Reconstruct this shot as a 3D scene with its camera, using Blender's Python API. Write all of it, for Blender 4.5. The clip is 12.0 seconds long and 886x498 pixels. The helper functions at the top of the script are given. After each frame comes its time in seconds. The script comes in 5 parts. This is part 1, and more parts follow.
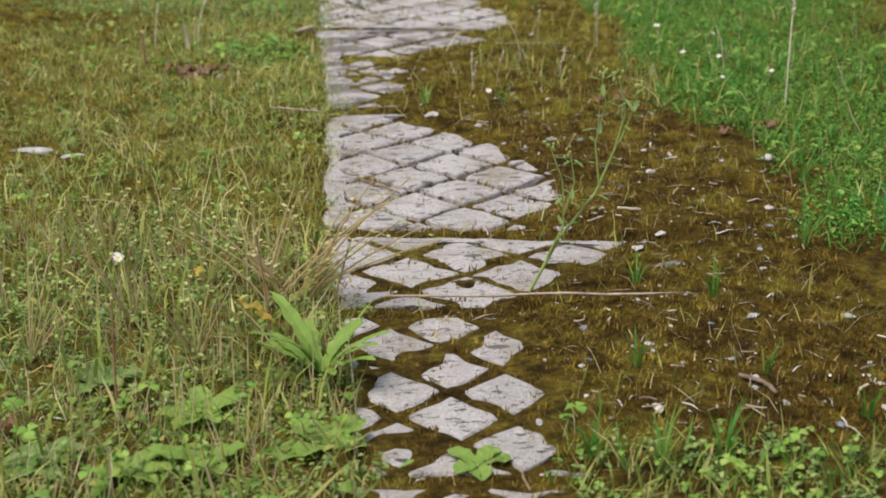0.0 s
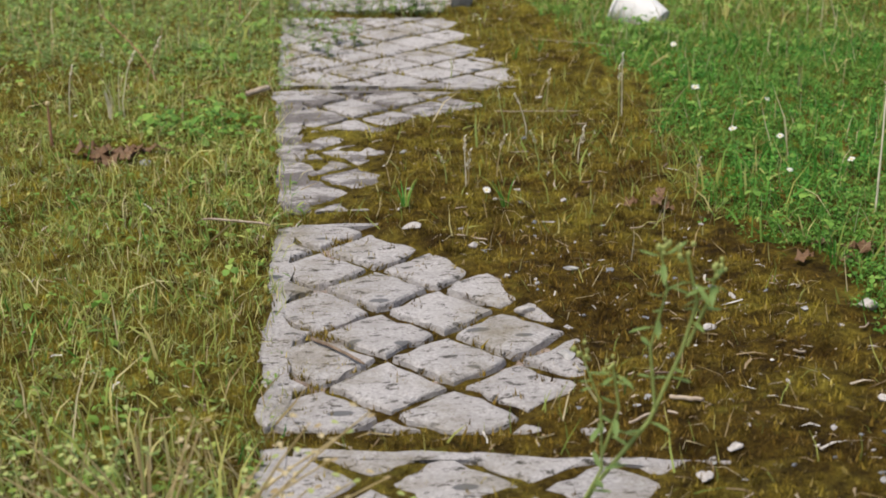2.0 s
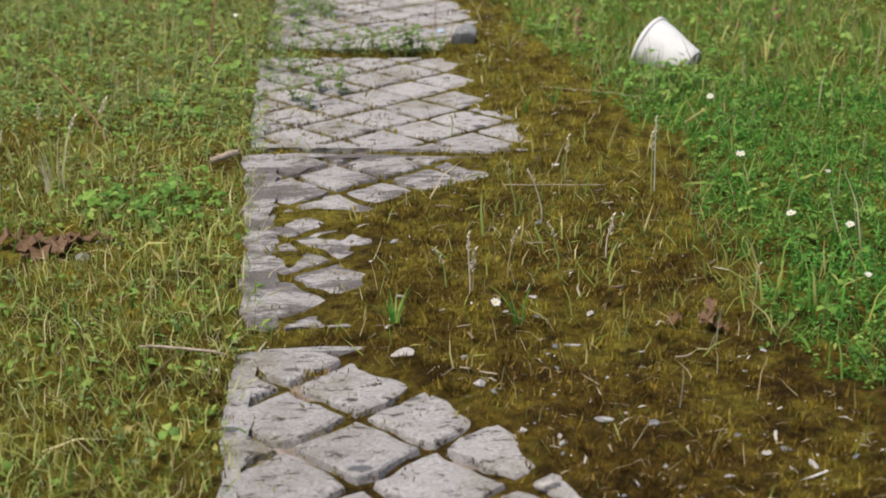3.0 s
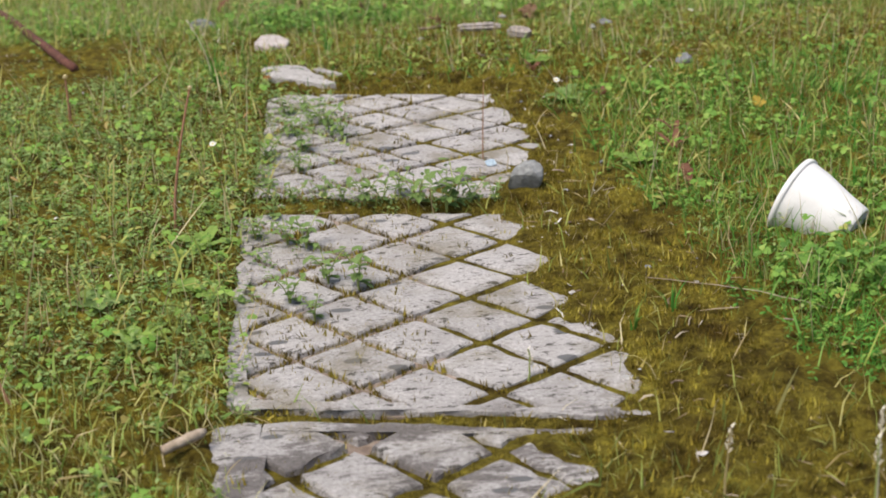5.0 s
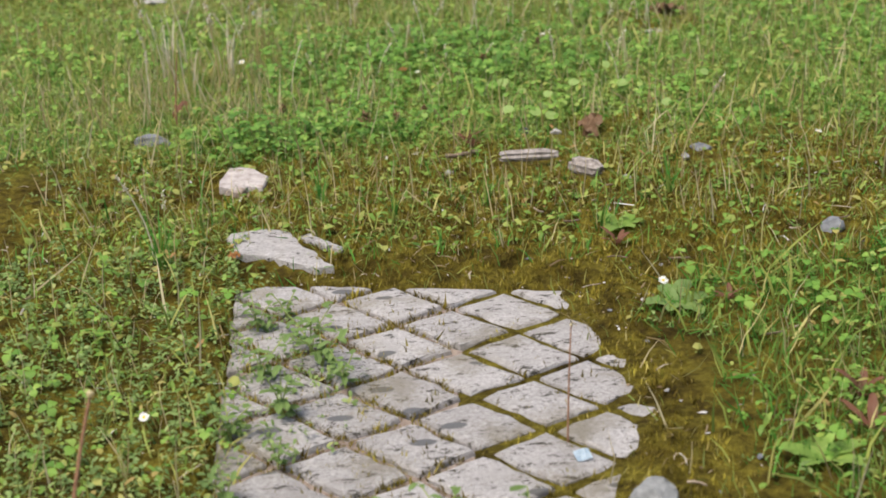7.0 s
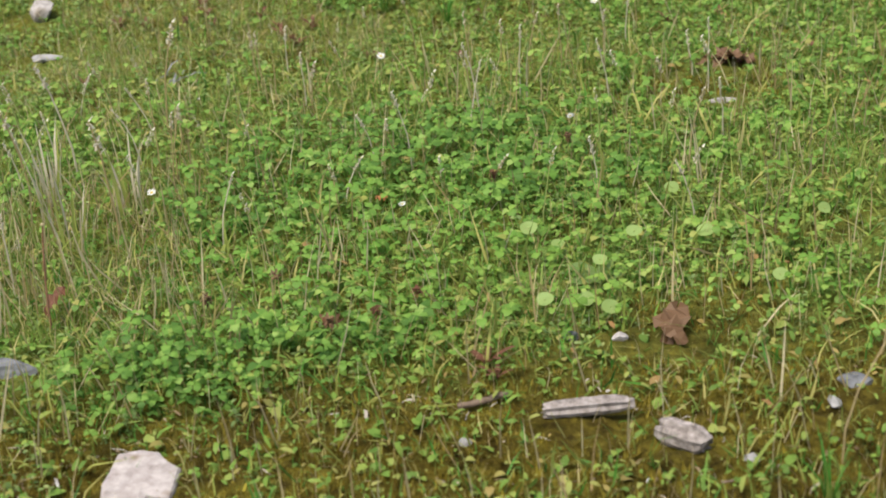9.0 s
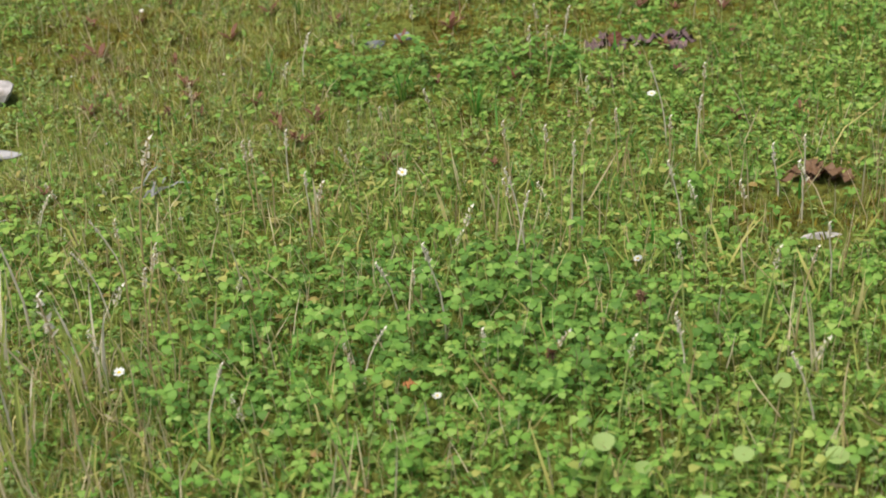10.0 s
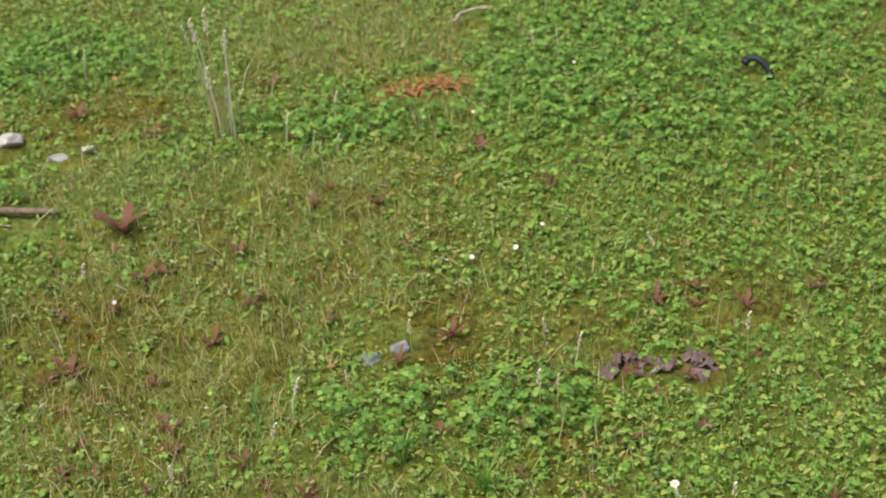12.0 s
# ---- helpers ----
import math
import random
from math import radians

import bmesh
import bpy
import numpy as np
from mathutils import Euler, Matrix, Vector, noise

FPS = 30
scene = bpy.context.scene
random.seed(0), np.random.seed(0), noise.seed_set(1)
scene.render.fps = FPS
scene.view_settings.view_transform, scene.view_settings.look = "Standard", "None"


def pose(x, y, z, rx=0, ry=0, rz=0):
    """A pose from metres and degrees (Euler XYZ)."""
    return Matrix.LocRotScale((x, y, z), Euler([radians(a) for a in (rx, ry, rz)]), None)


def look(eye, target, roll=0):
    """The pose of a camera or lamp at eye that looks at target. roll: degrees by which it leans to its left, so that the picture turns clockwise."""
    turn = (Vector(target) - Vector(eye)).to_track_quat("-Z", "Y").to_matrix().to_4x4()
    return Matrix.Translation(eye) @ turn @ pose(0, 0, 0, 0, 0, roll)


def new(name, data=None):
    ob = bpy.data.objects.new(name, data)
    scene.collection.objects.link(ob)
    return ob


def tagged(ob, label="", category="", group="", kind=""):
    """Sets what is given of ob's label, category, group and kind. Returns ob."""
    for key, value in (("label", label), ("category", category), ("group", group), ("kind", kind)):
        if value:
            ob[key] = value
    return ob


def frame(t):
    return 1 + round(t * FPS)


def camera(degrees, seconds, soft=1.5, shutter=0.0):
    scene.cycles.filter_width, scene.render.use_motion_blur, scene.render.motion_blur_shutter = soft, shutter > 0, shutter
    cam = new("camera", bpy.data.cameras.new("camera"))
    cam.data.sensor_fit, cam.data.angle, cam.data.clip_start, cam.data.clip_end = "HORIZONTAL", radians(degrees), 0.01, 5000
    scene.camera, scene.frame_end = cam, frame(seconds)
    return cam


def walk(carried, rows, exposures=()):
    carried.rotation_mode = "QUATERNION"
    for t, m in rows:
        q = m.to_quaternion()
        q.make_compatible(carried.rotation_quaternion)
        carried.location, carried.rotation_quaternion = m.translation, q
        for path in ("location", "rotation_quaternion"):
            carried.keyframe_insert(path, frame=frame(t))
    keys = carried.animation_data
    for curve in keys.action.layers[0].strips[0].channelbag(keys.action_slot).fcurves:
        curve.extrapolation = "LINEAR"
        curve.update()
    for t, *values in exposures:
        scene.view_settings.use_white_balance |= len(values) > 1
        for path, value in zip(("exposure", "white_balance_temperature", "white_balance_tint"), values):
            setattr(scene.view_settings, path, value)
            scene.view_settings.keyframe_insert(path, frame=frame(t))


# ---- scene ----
cam = camera(31.5, 12.0, 1.8)
cam.data.dof.use_dof, cam.data.dof.focus_distance, cam.data.dof.aperture_fstop = True, 1.55, 11.0
PATH = [
    (0, (0.093, -0.56, 0.572), (0.151, 1.321, -0.104), -1.2),
    (0.5, (0.108, -0.431, 0.578), (0.165, 1.448, -0.105), -1.3),
    (1, (0.136, -0.313, 0.572), (0.192, 1.564, -0.115), -1.4),
    (1.5, (0.135, -0.161, 0.574), (0.198, 1.716, -0.116), -1.3),
    (2, (0.126, -0.01, 0.562), (0.189, 1.865, -0.13), -1.3),
    (2.5, (0.134, 0.157, 0.546), (0.198, 2.031, -0.149), -1.2),
    (3, (0.142, 0.339, 0.559), (0.204, 2.211, -0.14), -1.4),
    (3.5, (0.124, 0.531, 0.567), (0.191, 2.402, -0.135), -1.4),
    (3.7, (0.116, 0.595, 0.569), (0.191, 2.465, -0.136), -1.4),
    (5.3, (0.12, 1.16, 0.572), (0.168, 3.029, -0.14), -2.6),
    (5.5, (0.119, 1.225, 0.58), (0.171, 3.091, -0.137), -2.4),
    (6, (0.121, 1.406, 0.587), (0.176, 3.27, -0.135), -2.4),
    (6.5, (0.093, 1.599, 0.596), (0.159, 3.46, -0.134), -2.4),
    (7, (0.095, 1.8, 0.583), (0.16, 3.659, -0.151), -2.5),
    (7.2, (0.097, 1.865, 0.579), (0.167, 3.723, -0.158), -2.6),
    (8.8, (0.104, 2.47, 0.633), (0.194, 4.274, -0.226), -4.5),
    (9, (0.115, 2.544, 0.622), (0.2, 4.35, -0.233), -4.6),
    (9.5, (0.103, 2.738, 0.633), (0.195, 4.541, -0.227), -4.5),
    (10, (0.102, 2.919, 0.63), (0.198, 4.722, -0.232), -4.2),
    (10.5, (0.106, 3.081, 0.686), (0.208, 4.869, -0.205), -4.3),
    (11, (0.119, 3.205, 0.783), (0.218, 4.975, -0.144), -4.4),
    (11.5, (0.127, 3.293, 0.95), (0.235, 5.02, -0.054), -4.1),
    (12, (0.151, 3.358, 1.105), (0.245, 5.049, 0.041), -4.6),
]
walk(cam, [(t, look(eye, target, roll)) for t, eye, target, roll in PATH], [(0, 0.56), (1.5, 0.55), (2.5, 0.48), (3, 0.46), (3.5, 0.54), (5.3, 0.64), (6, 0.66), (9, 0.67), (12, 0.72)])

# ---- light ----
world = bpy.data.worlds.new("overcast_sky")
scene.world = world
world.use_nodes = True
sky = world.node_tree.nodes.new("ShaderNodeTexSky")
sky.sky_type, sky.sun_disc = "NISHITA", False
sky.sun_elevation, sky.sun_rotation = radians(66), radians(-127)
sky.air_density, sky.dust_density, sky.ozone_density = 1.0, 4.0, 1.0
background = world.node_tree.nodes["Background"]
background.inputs["Strength"].default_value = 0.10
world.node_tree.links.new(sky.outputs[0], background.inputs["Color"])
sun = new("sun", bpy.data.lights.new("sun", "SUN"))
sun.data.energy, sun.data.angle, sun.data.color = 2.6, radians(32), (1.0, 0.93, 0.82)
sun.matrix_world = look((-1.6, -1.2, 4.6), (0, 0, 0))


# ---- materials ----
def nodes_of(name, rough=0.8, spec=0.3):
    m = bpy.data.materials.new(name)
    m.use_nodes = True
    t = m.node_tree
    b = t.nodes["Principled BSDF"]
    b.inputs["Roughness"].default_value = rough
    b.inputs["Specular IOR Level"].default_value = spec
    return m, t, b


def place_of(t):
    return t.nodes.new("ShaderNodeTexCoord").outputs["Object"]


def noise_of(t, vec, scale, detail=4.0, rough=0.6):
    n = t.nodes.new("ShaderNodeTexNoise")
    n.inputs["Scale"].default_value, n.inputs["Detail"].default_value = scale, detail
    n.inputs["Roughness"].default_value = rough
    t.links.new(vec, n.inputs["Vector"])
    return n.outputs["Fac"]


def ramp_of(t, fac, stops):
    r = t.nodes.new("ShaderNodeValToRGB")
    e = r.color_ramp.elements
    while len(e) < len(stops):
        e.new(0.5)
    for k, (at, c) in zip(e, stops):
        k.position = at
        k.color = (*c, 1) if len(c) == 3 else c
    t.links.new(fac, r.inputs[0])
    return r.outputs[0]


def mix_of(t, fac, a, b, mode="MIX"):
    n = t.nodes.new("ShaderNodeMix")
    n.data_type, n.blend_type = "RGBA", mode
    for socket, v in ((n.inputs[0], fac), (n.inputs[6], a), (n.inputs[7], b)):
        if isinstance(v, bpy.types.NodeSocket):
            t.links.new(v, socket)
        elif isinstance(v, (int, float)):
            socket.default_value = v
        else:
            socket.default_value = (*v, 1)
    return n.outputs[2]


def bump_of(t, b, height, strength, distance):
    n = t.nodes.new("ShaderNodeBump")
    n.inputs["Strength"].default_value, n.inputs["Distance"].default_value = strength, distance
    t.links.new(height, n.inputs["Height"])
    t.links.new(n.outputs[0], b.inputs["Normal"])


def leaf_material(name, stops, patch=None, glow=0.4, rough=0.55):
    """Thin leaves: each its own tone, a slow drift over the ground, light let through."""
    m, t, b = nodes_of(name, rough, 0.25)
    g = t.nodes.new("ShaderNodeNewGeometry")
    c = ramp_of(t, g.outputs["Random Per Island"], stops)
    if patch:
        f = noise_of(t, place_of(t), patch[0], 3)
        c = mix_of(t, ramp_of(t, f, [(0.42, (0, 0, 0)), (0.62, (1, 1, 1))]), c, mix_of(t, 0.6, c, patch[1]))
    t.links.new(c, b.inputs["Base Color"])
    tr = t.nodes.new("ShaderNodeBsdfTranslucent")
    t.links.new(c, tr.inputs["Color"])
    mx = t.nodes.new("ShaderNodeMixShader")
    mx.inputs[0].default_value = glow
    t.links.new(b.outputs[0], mx.inputs[1])
    t.links.new(tr.outputs[0], mx.inputs[2])
    t.links.new(mx.outputs[0], t.nodes["Material Output"].inputs["Surface"])
    return m


def rough_material(name, dark, light, scale=60.0, rough=0.85, bump=0.4, spots=None, depth=0.002, metal=0.0):
    m, t, b = nodes_of(name, rough, 0.25)
    b.inputs["Metallic"].default_value = metal
    p = place_of(t)
    a = noise_of(t, p, scale, 6, 0.65)
    c = ramp_of(t, a, [(0.32, dark), (0.68, light)])
    if spots:
        c = mix_of(t, ramp_of(t, noise_of(t, p, scale * 0.27, 3), [(0.55, (0, 0, 0)), (0.66, (1, 1, 1))]), c, spots)
    t.links.new(c, b.inputs["Base Color"])
    bump_of(t, b, noise_of(t, p, scale * 3, 6, 0.7), bump, depth)
    return m


def concrete_material(name):
    """Pale weathered concrete with pits, grey flat stones in it, lichen stains; every piece a little different."""
    m, t, b = nodes_of(name, 0.9, 0.2)
    p = place_of(t)
    info = t.nodes.new("ShaderNodeObjectInfo")
    fine = noise_of(t, p, 260, 6, 0.75)
    wide = noise_of(t, p, 24, 5, 0.6)
    c = ramp_of(t, fine, [(0.33, (0.12, 0.105, 0.10)), (0.42, (0.37, 0.35, 0.345)), (0.50, (0.44, 0.42, 0.415)), (0.62, (0.60, 0.58, 0.575))])
    c = mix_of(t, ramp_of(t, wide, [(0.45, (0, 0, 0)), (0.66, (0.7, 0.7, 0.7))]), c, (0.33, 0.31, 0.30))
    c = mix_of(t, 0.22, c, ramp_of(t, info.outputs["Random"], [(0.0, (0.29, 0.27, 0.26)), (1.0, (0.60, 0.57, 0.56))]))
    # dark pits
    flat = t.nodes.new("ShaderNodeMapping")
    flat.inputs["Scale"].default_value = (0.75, 1.7, 1)
    flat.inputs["Rotation"].default_value = (0, 0, -0.3)
    t.links.new(p, flat.inputs["Vector"])
    pits = ramp_of(t, noise_of(t, flat.outputs[0], 58, 6, 0.8), [(0.56, (0, 0, 0)), (0.60, (1, 1, 1))])
    c = mix_of(t, pits, c, (0.07, 0.065, 0.055))
    # stones set in the mix
    v = t.nodes.new("ShaderNodeTexVoronoi")
    v.inputs["Scale"].default_value = 30
    warp = t.nodes.new("ShaderNodeMapping")
    warp.inputs["Scale"].default_value = (0.7, 1.5, 1)
    warp.inputs["Rotation"].default_value = (0, 0, 0.35)
    t.links.new(p, warp.inputs["Vector"])
    t.links.new(warp.outputs[0], v.inputs["Vector"])
    sep = t.nodes.new("ShaderNodeSeparateColor")
    t.links.new(v.outputs["Color"], sep.inputs[0])
    pick = ramp_of(t, sep.outputs[0], [(0.72, (0, 0, 0)), (0.73, (1, 1, 1))])
    spot = ramp_of(t, v.outputs["Distance"], [(0.21, (1, 1, 1)), (0.25, (0, 0, 0))])
    spot = mix_of(t, 1.0, spot, pick, "MULTIPLY")
    c = mix_of(t, spot, c, (0.15, 0.15, 0.155))
    # green and brown staining
    stain = ramp_of(t, noise_of(t, p, 11, 5, 0.65), [(0.50, (0, 0, 0)), (0.68, (0.6, 0.6, 0.6))])
    c = mix_of(t, stain, c, (0.17, 0.14, 0.07))
    # the slab that stays wet under the moss is blackened
    sep = t.nodes.new("ShaderNodeSeparateXYZ")
    t.links.new(p, sep.inputs[0])
    rise, fall = t.nodes.new("ShaderNodeMapRange"), t.nodes.new("ShaderNodeMapRange")
    rise.inputs["From Min"].default_value, rise.inputs["From Max"].default_value = 1.58, 1.66
    fall.inputs["From Min"].default_value, fall.inputs["From Max"].default_value = 2.22, 2.17
    for node in (rise, fall):
        t.links.new(sep.outputs["Y"], node.inputs["Value"])
    band = mix_of(t, 1.0, rise.outputs[0], fall.outputs[0], "MULTIPLY")
    black = ramp_of(t, noise_of(t, flat.outputs[0], 15, 6, 0.75), [(0.47, (0, 0, 0)), (0.55, (0.9, 0.9, 0.9))])
    c = mix_of(t, mix_of(t, 1.0, band, black, "MULTIPLY"), c, mix_of(t, fine, (0.03, 0.025, 0.02), (0.26, 0.235, 0.23)))
    t.links.new(c, b.inputs["Base Color"])
    bump_of(t, b, fine, 0.85, 0.005)
    return m


def cushions(t, p):
    """Moss in cushions: dead and dark or fresh and light, in spots of one to five centimetres."""
    a = ramp_of(t, noise_of(t, p, 46, 4, 0.65), [(0.34, (0.36, 0.32, 0.27)), (0.50, (0.95, 0.93, 0.88)), (0.66, (1.35, 1.35, 1.15))])
    w = ramp_of(t, noise_of(t, p, 11, 4, 0.65), [(0.36, (0.62, 0.56, 0.5)), (0.60, (1.15, 1.15, 1.0))])
    return mix_of(t, 1.0, a, w, "MULTIPLY")


def moss_tip_material(name):
    """Upright moss shoots, in the tones of the cushions that they stand in."""
    m, t, b = nodes_of(name, 0.8, 0.15)
    p = place_of(t)
    g = t.nodes.new("ShaderNodeNewGeometry")
    rnd = g.outputs["Random Per Island"]
    rust = ramp_of(t, rnd, [(0.0, (0.10, 0.055, 0.012)), (0.5, (0.19, 0.132, 0.023)), (0.88, (0.29, 0.20, 0.045)), (1.0, (0.42, 0.33, 0.14))])
    olive = ramp_of(t, rnd, [(0.0, (0.15, 0.115, 0.018)), (0.5, (0.225, 0.19, 0.032)), (0.88, (0.33, 0.285, 0.055)), (1.0, (0.46, 0.39, 0.16))])
    sep = t.nodes.new("ShaderNodeSeparateXYZ")
    t.links.new(p, sep.inputs[0])
    far, side = t.nodes.new("ShaderNodeMapRange"), t.nodes.new("ShaderNodeMapRange")
    for node, axis, lo, hi, out in ((far, "Y", 1.35, 2.5, (-0.06, 0.22)), (side, "X", -0.08, 0.1, (0.24, 0.0))):
        node.inputs["From Min"].default_value, node.inputs["From Max"].default_value = lo, hi
        node.inputs["To Min"].default_value, node.inputs["To Max"].default_value = out
        t.links.new(sep.outputs[axis], node.inputs["Value"])
    total = noise_of(t, p, 5.5, 6, 0.7)
    for node in (far, side):
        add = t.nodes.new("ShaderNodeMath")
        t.links.new(total, add.inputs[0])
        t.links.new(node.outputs[0], add.inputs[1])
        total = add.outputs[0]
    c = mix_of(t, ramp_of(t, total, [(0.40, (0, 0, 0)), (0.62, (1, 1, 1))]), rust, olive)
    c = mix_of(t, 1.0, c, cushions(t, p), "MULTIPLY")
    t.links.new(c, b.inputs["Base Color"])
    tr = t.nodes.new("ShaderNodeBsdfTranslucent")
    t.links.new(c, tr.inputs["Color"])
    mx = t.nodes.new("ShaderNodeMixShader")
    mx.inputs[0].default_value = 0.25
    t.links.new(b.outputs[0], mx.inputs[1])
    t.links.new(tr.outputs[0], mx.inputs[2])
    t.links.new(mx.outputs[0], t.nodes["Material Output"].inputs["Surface"])
    return m


def moss_material(name):
    """Moss carpet: rusty brown, olive and yellow-green in drifts."""
    m, t, b = nodes_of(name, 0.95, 0.1)
    p = place_of(t)
    big = noise_of(t, p, 5.5, 6, 0.7)
    small = noise_of(t, p, 120, 6, 0.8)
    brown = ramp_of(t, small, [(0.3, (0.030, 0.018, 0.005)), (0.48, (0.105, 0.072, 0.013)), (0.68, (0.23, 0.17, 0.03))])
    olive = ramp_of(t, small, [(0.3, (0.070, 0.050, 0.010)), (0.48, (0.165, 0.137, 0.024)), (0.7, (0.30, 0.26, 0.05))])
    sep = t.nodes.new("ShaderNodeSeparateXYZ")
    t.links.new(p, sep.inputs[0])
    far = t.nodes.new("ShaderNodeMapRange")
    far.inputs["From Min"].default_value, far.inputs["From Max"].default_value = 1.35, 2.7
    far.inputs["To Min"].default_value, far.inputs["To Max"].default_value = -0.10, 0.26
    t.links.new(sep.outputs["Y"], far.inputs["Value"])
    side = t.nodes.new("ShaderNodeMapRange")
    side.inputs["From Min"].default_value, side.inputs["From Max"].default_value = -0.08, 0.1
    side.inputs["To Min"].default_value, side.inputs["To Max"].default_value = 0.26, 0.0
    t.links.new(sep.outputs["X"], side.inputs["Value"])
    add = t.nodes.new("ShaderNodeMath")
    t.links.new(big, add.inputs[0])
    t.links.new(far.outputs[0], add.inputs[1])
    add2 = t.nodes.new("ShaderNodeMath")
    t.links.new(add.outputs[0], add2.inputs[0])
    t.links.new(side.outputs[0], add2.inputs[1])
    c = mix_of(t, ramp_of(t, add2.outputs[0], [(0.40, (0, 0, 0)), (0.62, (1, 1, 1))]), brown, olive)
    c = mix_of(t, 1.0, c, cushions(t, p), "MULTIPLY")
    lush = ramp_of(t, noise_of(t, p, 19, 4, 0.6), [(0.60, (0, 0, 0)), (0.72, (0.7, 0.7, 0.7))])
    c = mix_of(t, lush, c, (0.26, 0.235, 0.034))
    # dark crevices between the moss cushions, their shade put into the colour
    crevice_shade = ramp_of(t, noise_of(t, p, 34, 6, 0.75), [(0.55, (0, 0, 0)), (0.63, (0.6, 0.6, 0.6))])
    c = mix_of(t, crevice_shade, c, (0.055, 0.034, 0.010))
    field = t.nodes.new("ShaderNodeMapRange")
    field.inputs["From Min"].default_value, field.inputs["From Max"].default_value = 3.55, 3.75
    t.links.new(sep.outputs["Y"], field.inputs["Value"])
    c = mix_of(t, field.outputs[0], c, mix_of(t, ramp_of(t, noise_of(t, p, 7, 5, 0.7), [(0.35, (0.2, 0.2, 0.2)), (0.6, (0.9, 0.9, 0.9))]), c, ramp_of(t, noise_of(t, p, 95, 5, 0.75), [(0.34, (0.055, 0.070, 0.012)), (0.5, (0.19, 0.26, 0.048)), (0.68, (0.40, 0.45, 0.11))])))
    gap = [t.nodes.new("ShaderNodeMath") for _ in range(7)]
    for k, (op, x, y) in enumerate((("SUBTRACT", sep.outputs["X"], 0.15), ("ABSOLUTE", 0, 0), ("SUBTRACT", 1, 0.75), ("SUBTRACT", sep.outputs["Y"], 3.2), ("ABSOLUTE", 3, 0), ("SUBTRACT", 4, 2.9), ("MAXIMUM", 2, 5))):
        gap[k].operation = op
        t.links.new(gap[max(x, k - 1) if op == "ABSOLUTE" else x].outputs[0] if isinstance(x, int) else x, gap[k].inputs[0])
        if op == "MAXIMUM":
            t.links.new(gap[y].outputs[0], gap[k].inputs[1])
        else:
            gap[k].inputs[1].default_value = y
    wide = mix_of(t, ramp_of(t, noise_of(t, p, 1.3, 6, 0.65), [(0.35, (0, 0, 0)), (0.65, (1, 1, 1))]), mix_of(t, small, (0.035, 0.06, 0.010), (0.12, 0.195, 0.032)), mix_of(t, small, (0.055, 0.06, 0.012), (0.17, 0.19, 0.038)))
    edge = t.nodes.new("ShaderNodeMapRange")
    edge.inputs["From Min"].default_value, edge.inputs["From Max"].default_value = -0.05, 0.7
    t.links.new(gap[6].outputs[0], edge.inputs["Value"])
    c = mix_of(t, edge.outputs[0], c, wide)
    t.links.new(c, b.inputs["Base Color"])
    bump_of(t, b, noise_of(t, p, 150, 7, 0.82), 0.95, 0.011)
    return m


GRIME = rough_material("grimy_concrete", (0.13, 0.095, 0.075), (0.31, 0.25, 0.21), 70)
CONCRETE = concrete_material("weathered_concrete")
MOSS = moss_material("moss")
GRASS = leaf_material("grass_blade", [(0.0, (0.13, 0.19, 0.04)), (0.35, (0.22, 0.32, 0.06)), (0.62, (0.33, 0.40, 0.085)),
                                      (0.84, (0.52, 0.48, 0.16)), (1.0, (0.64, 0.56, 0.27))], (2.6, (0.40, 0.38, 0.10)))
LUSH = leaf_material("lush_grass_blade", [(0.0, (0.035, 0.15, 0.022)), (0.45, (0.075, 0.265, 0.034)), (0.8, (0.135, 0.37, 0.05)), (1.0, (0.30, 0.43, 0.10))], (5.0, (0.17, 0.30, 0.05)))
PALE_GRASS = leaf_material("pale_grass_blade", [(0.0, (0.26, 0.35, 0.07)), (0.5, (0.46, 0.50, 0.14)), (0.85, (0.62, 0.60, 0.24)), (1.0, (0.72, 0.64, 0.36))])
STRAW = leaf_material("dry_straw", [(0.0, (0.36, 0.26, 0.12)), (0.5, (0.56, 0.46, 0.25)), (1.0, (0.74, 0.65, 0.42))], None, 0.5)
CLOVER = leaf_material("clover_leaf", [(0.0, (0.12, 0.23, 0.045)), (0.4, (0.20, 0.36, 0.060)), (0.75, (0.30, 0.46, 0.085)), (0.95, (0.40, 0.52, 0.14)),
                                       (1.0, (0.46, 0.37, 0.11))], (4.0, (0.15, 0.34, 0.05)))
DEEP = leaf_material("deep_green_leaf", [(0.0, (0.085, 0.19, 0.032)), (0.5, (0.15, 0.30, 0.052)), (0.9, (0.23, 0.41, 0.075)), (1.0, (0.34, 0.48, 0.13))])
CARPET = leaf_material("carpet_leaf", [(0.0, (0.11, 0.19, 0.04)), (0.4, (0.20, 0.34, 0.06)), (0.65, (0.32, 0.43, 0.085)), (0.88, (0.44, 0.44, 0.13)), (1.0, (0.42, 0.24, 0.10))], (6.0, (0.20, 0.35, 0.06)))
HERB = leaf_material("herb_leaf", [(0.0, (0.12, 0.19, 0.06)), (0.5, (0.22, 0.33, 0.10)), (0.9, (0.36, 0.47, 0.17)), (1.0, (0.48, 0.47, 0.17))], (7.0, (0.23, 0.33, 0.10)))
MOSS_TIP = moss_tip_material("moss_tip")
BROAD = leaf_material("broad_leaf", [(0.0, (0.17, 0.29, 0.055)), (1.0, (0.28, 0.42, 0.09))], (60.0, (0.28, 0.40, 0.09)))
WEED = leaf_material("weed_stem", [(0.0, (0.33, 0.42, 0.13)), (1.0, (0.50, 0.55, 0.20))])
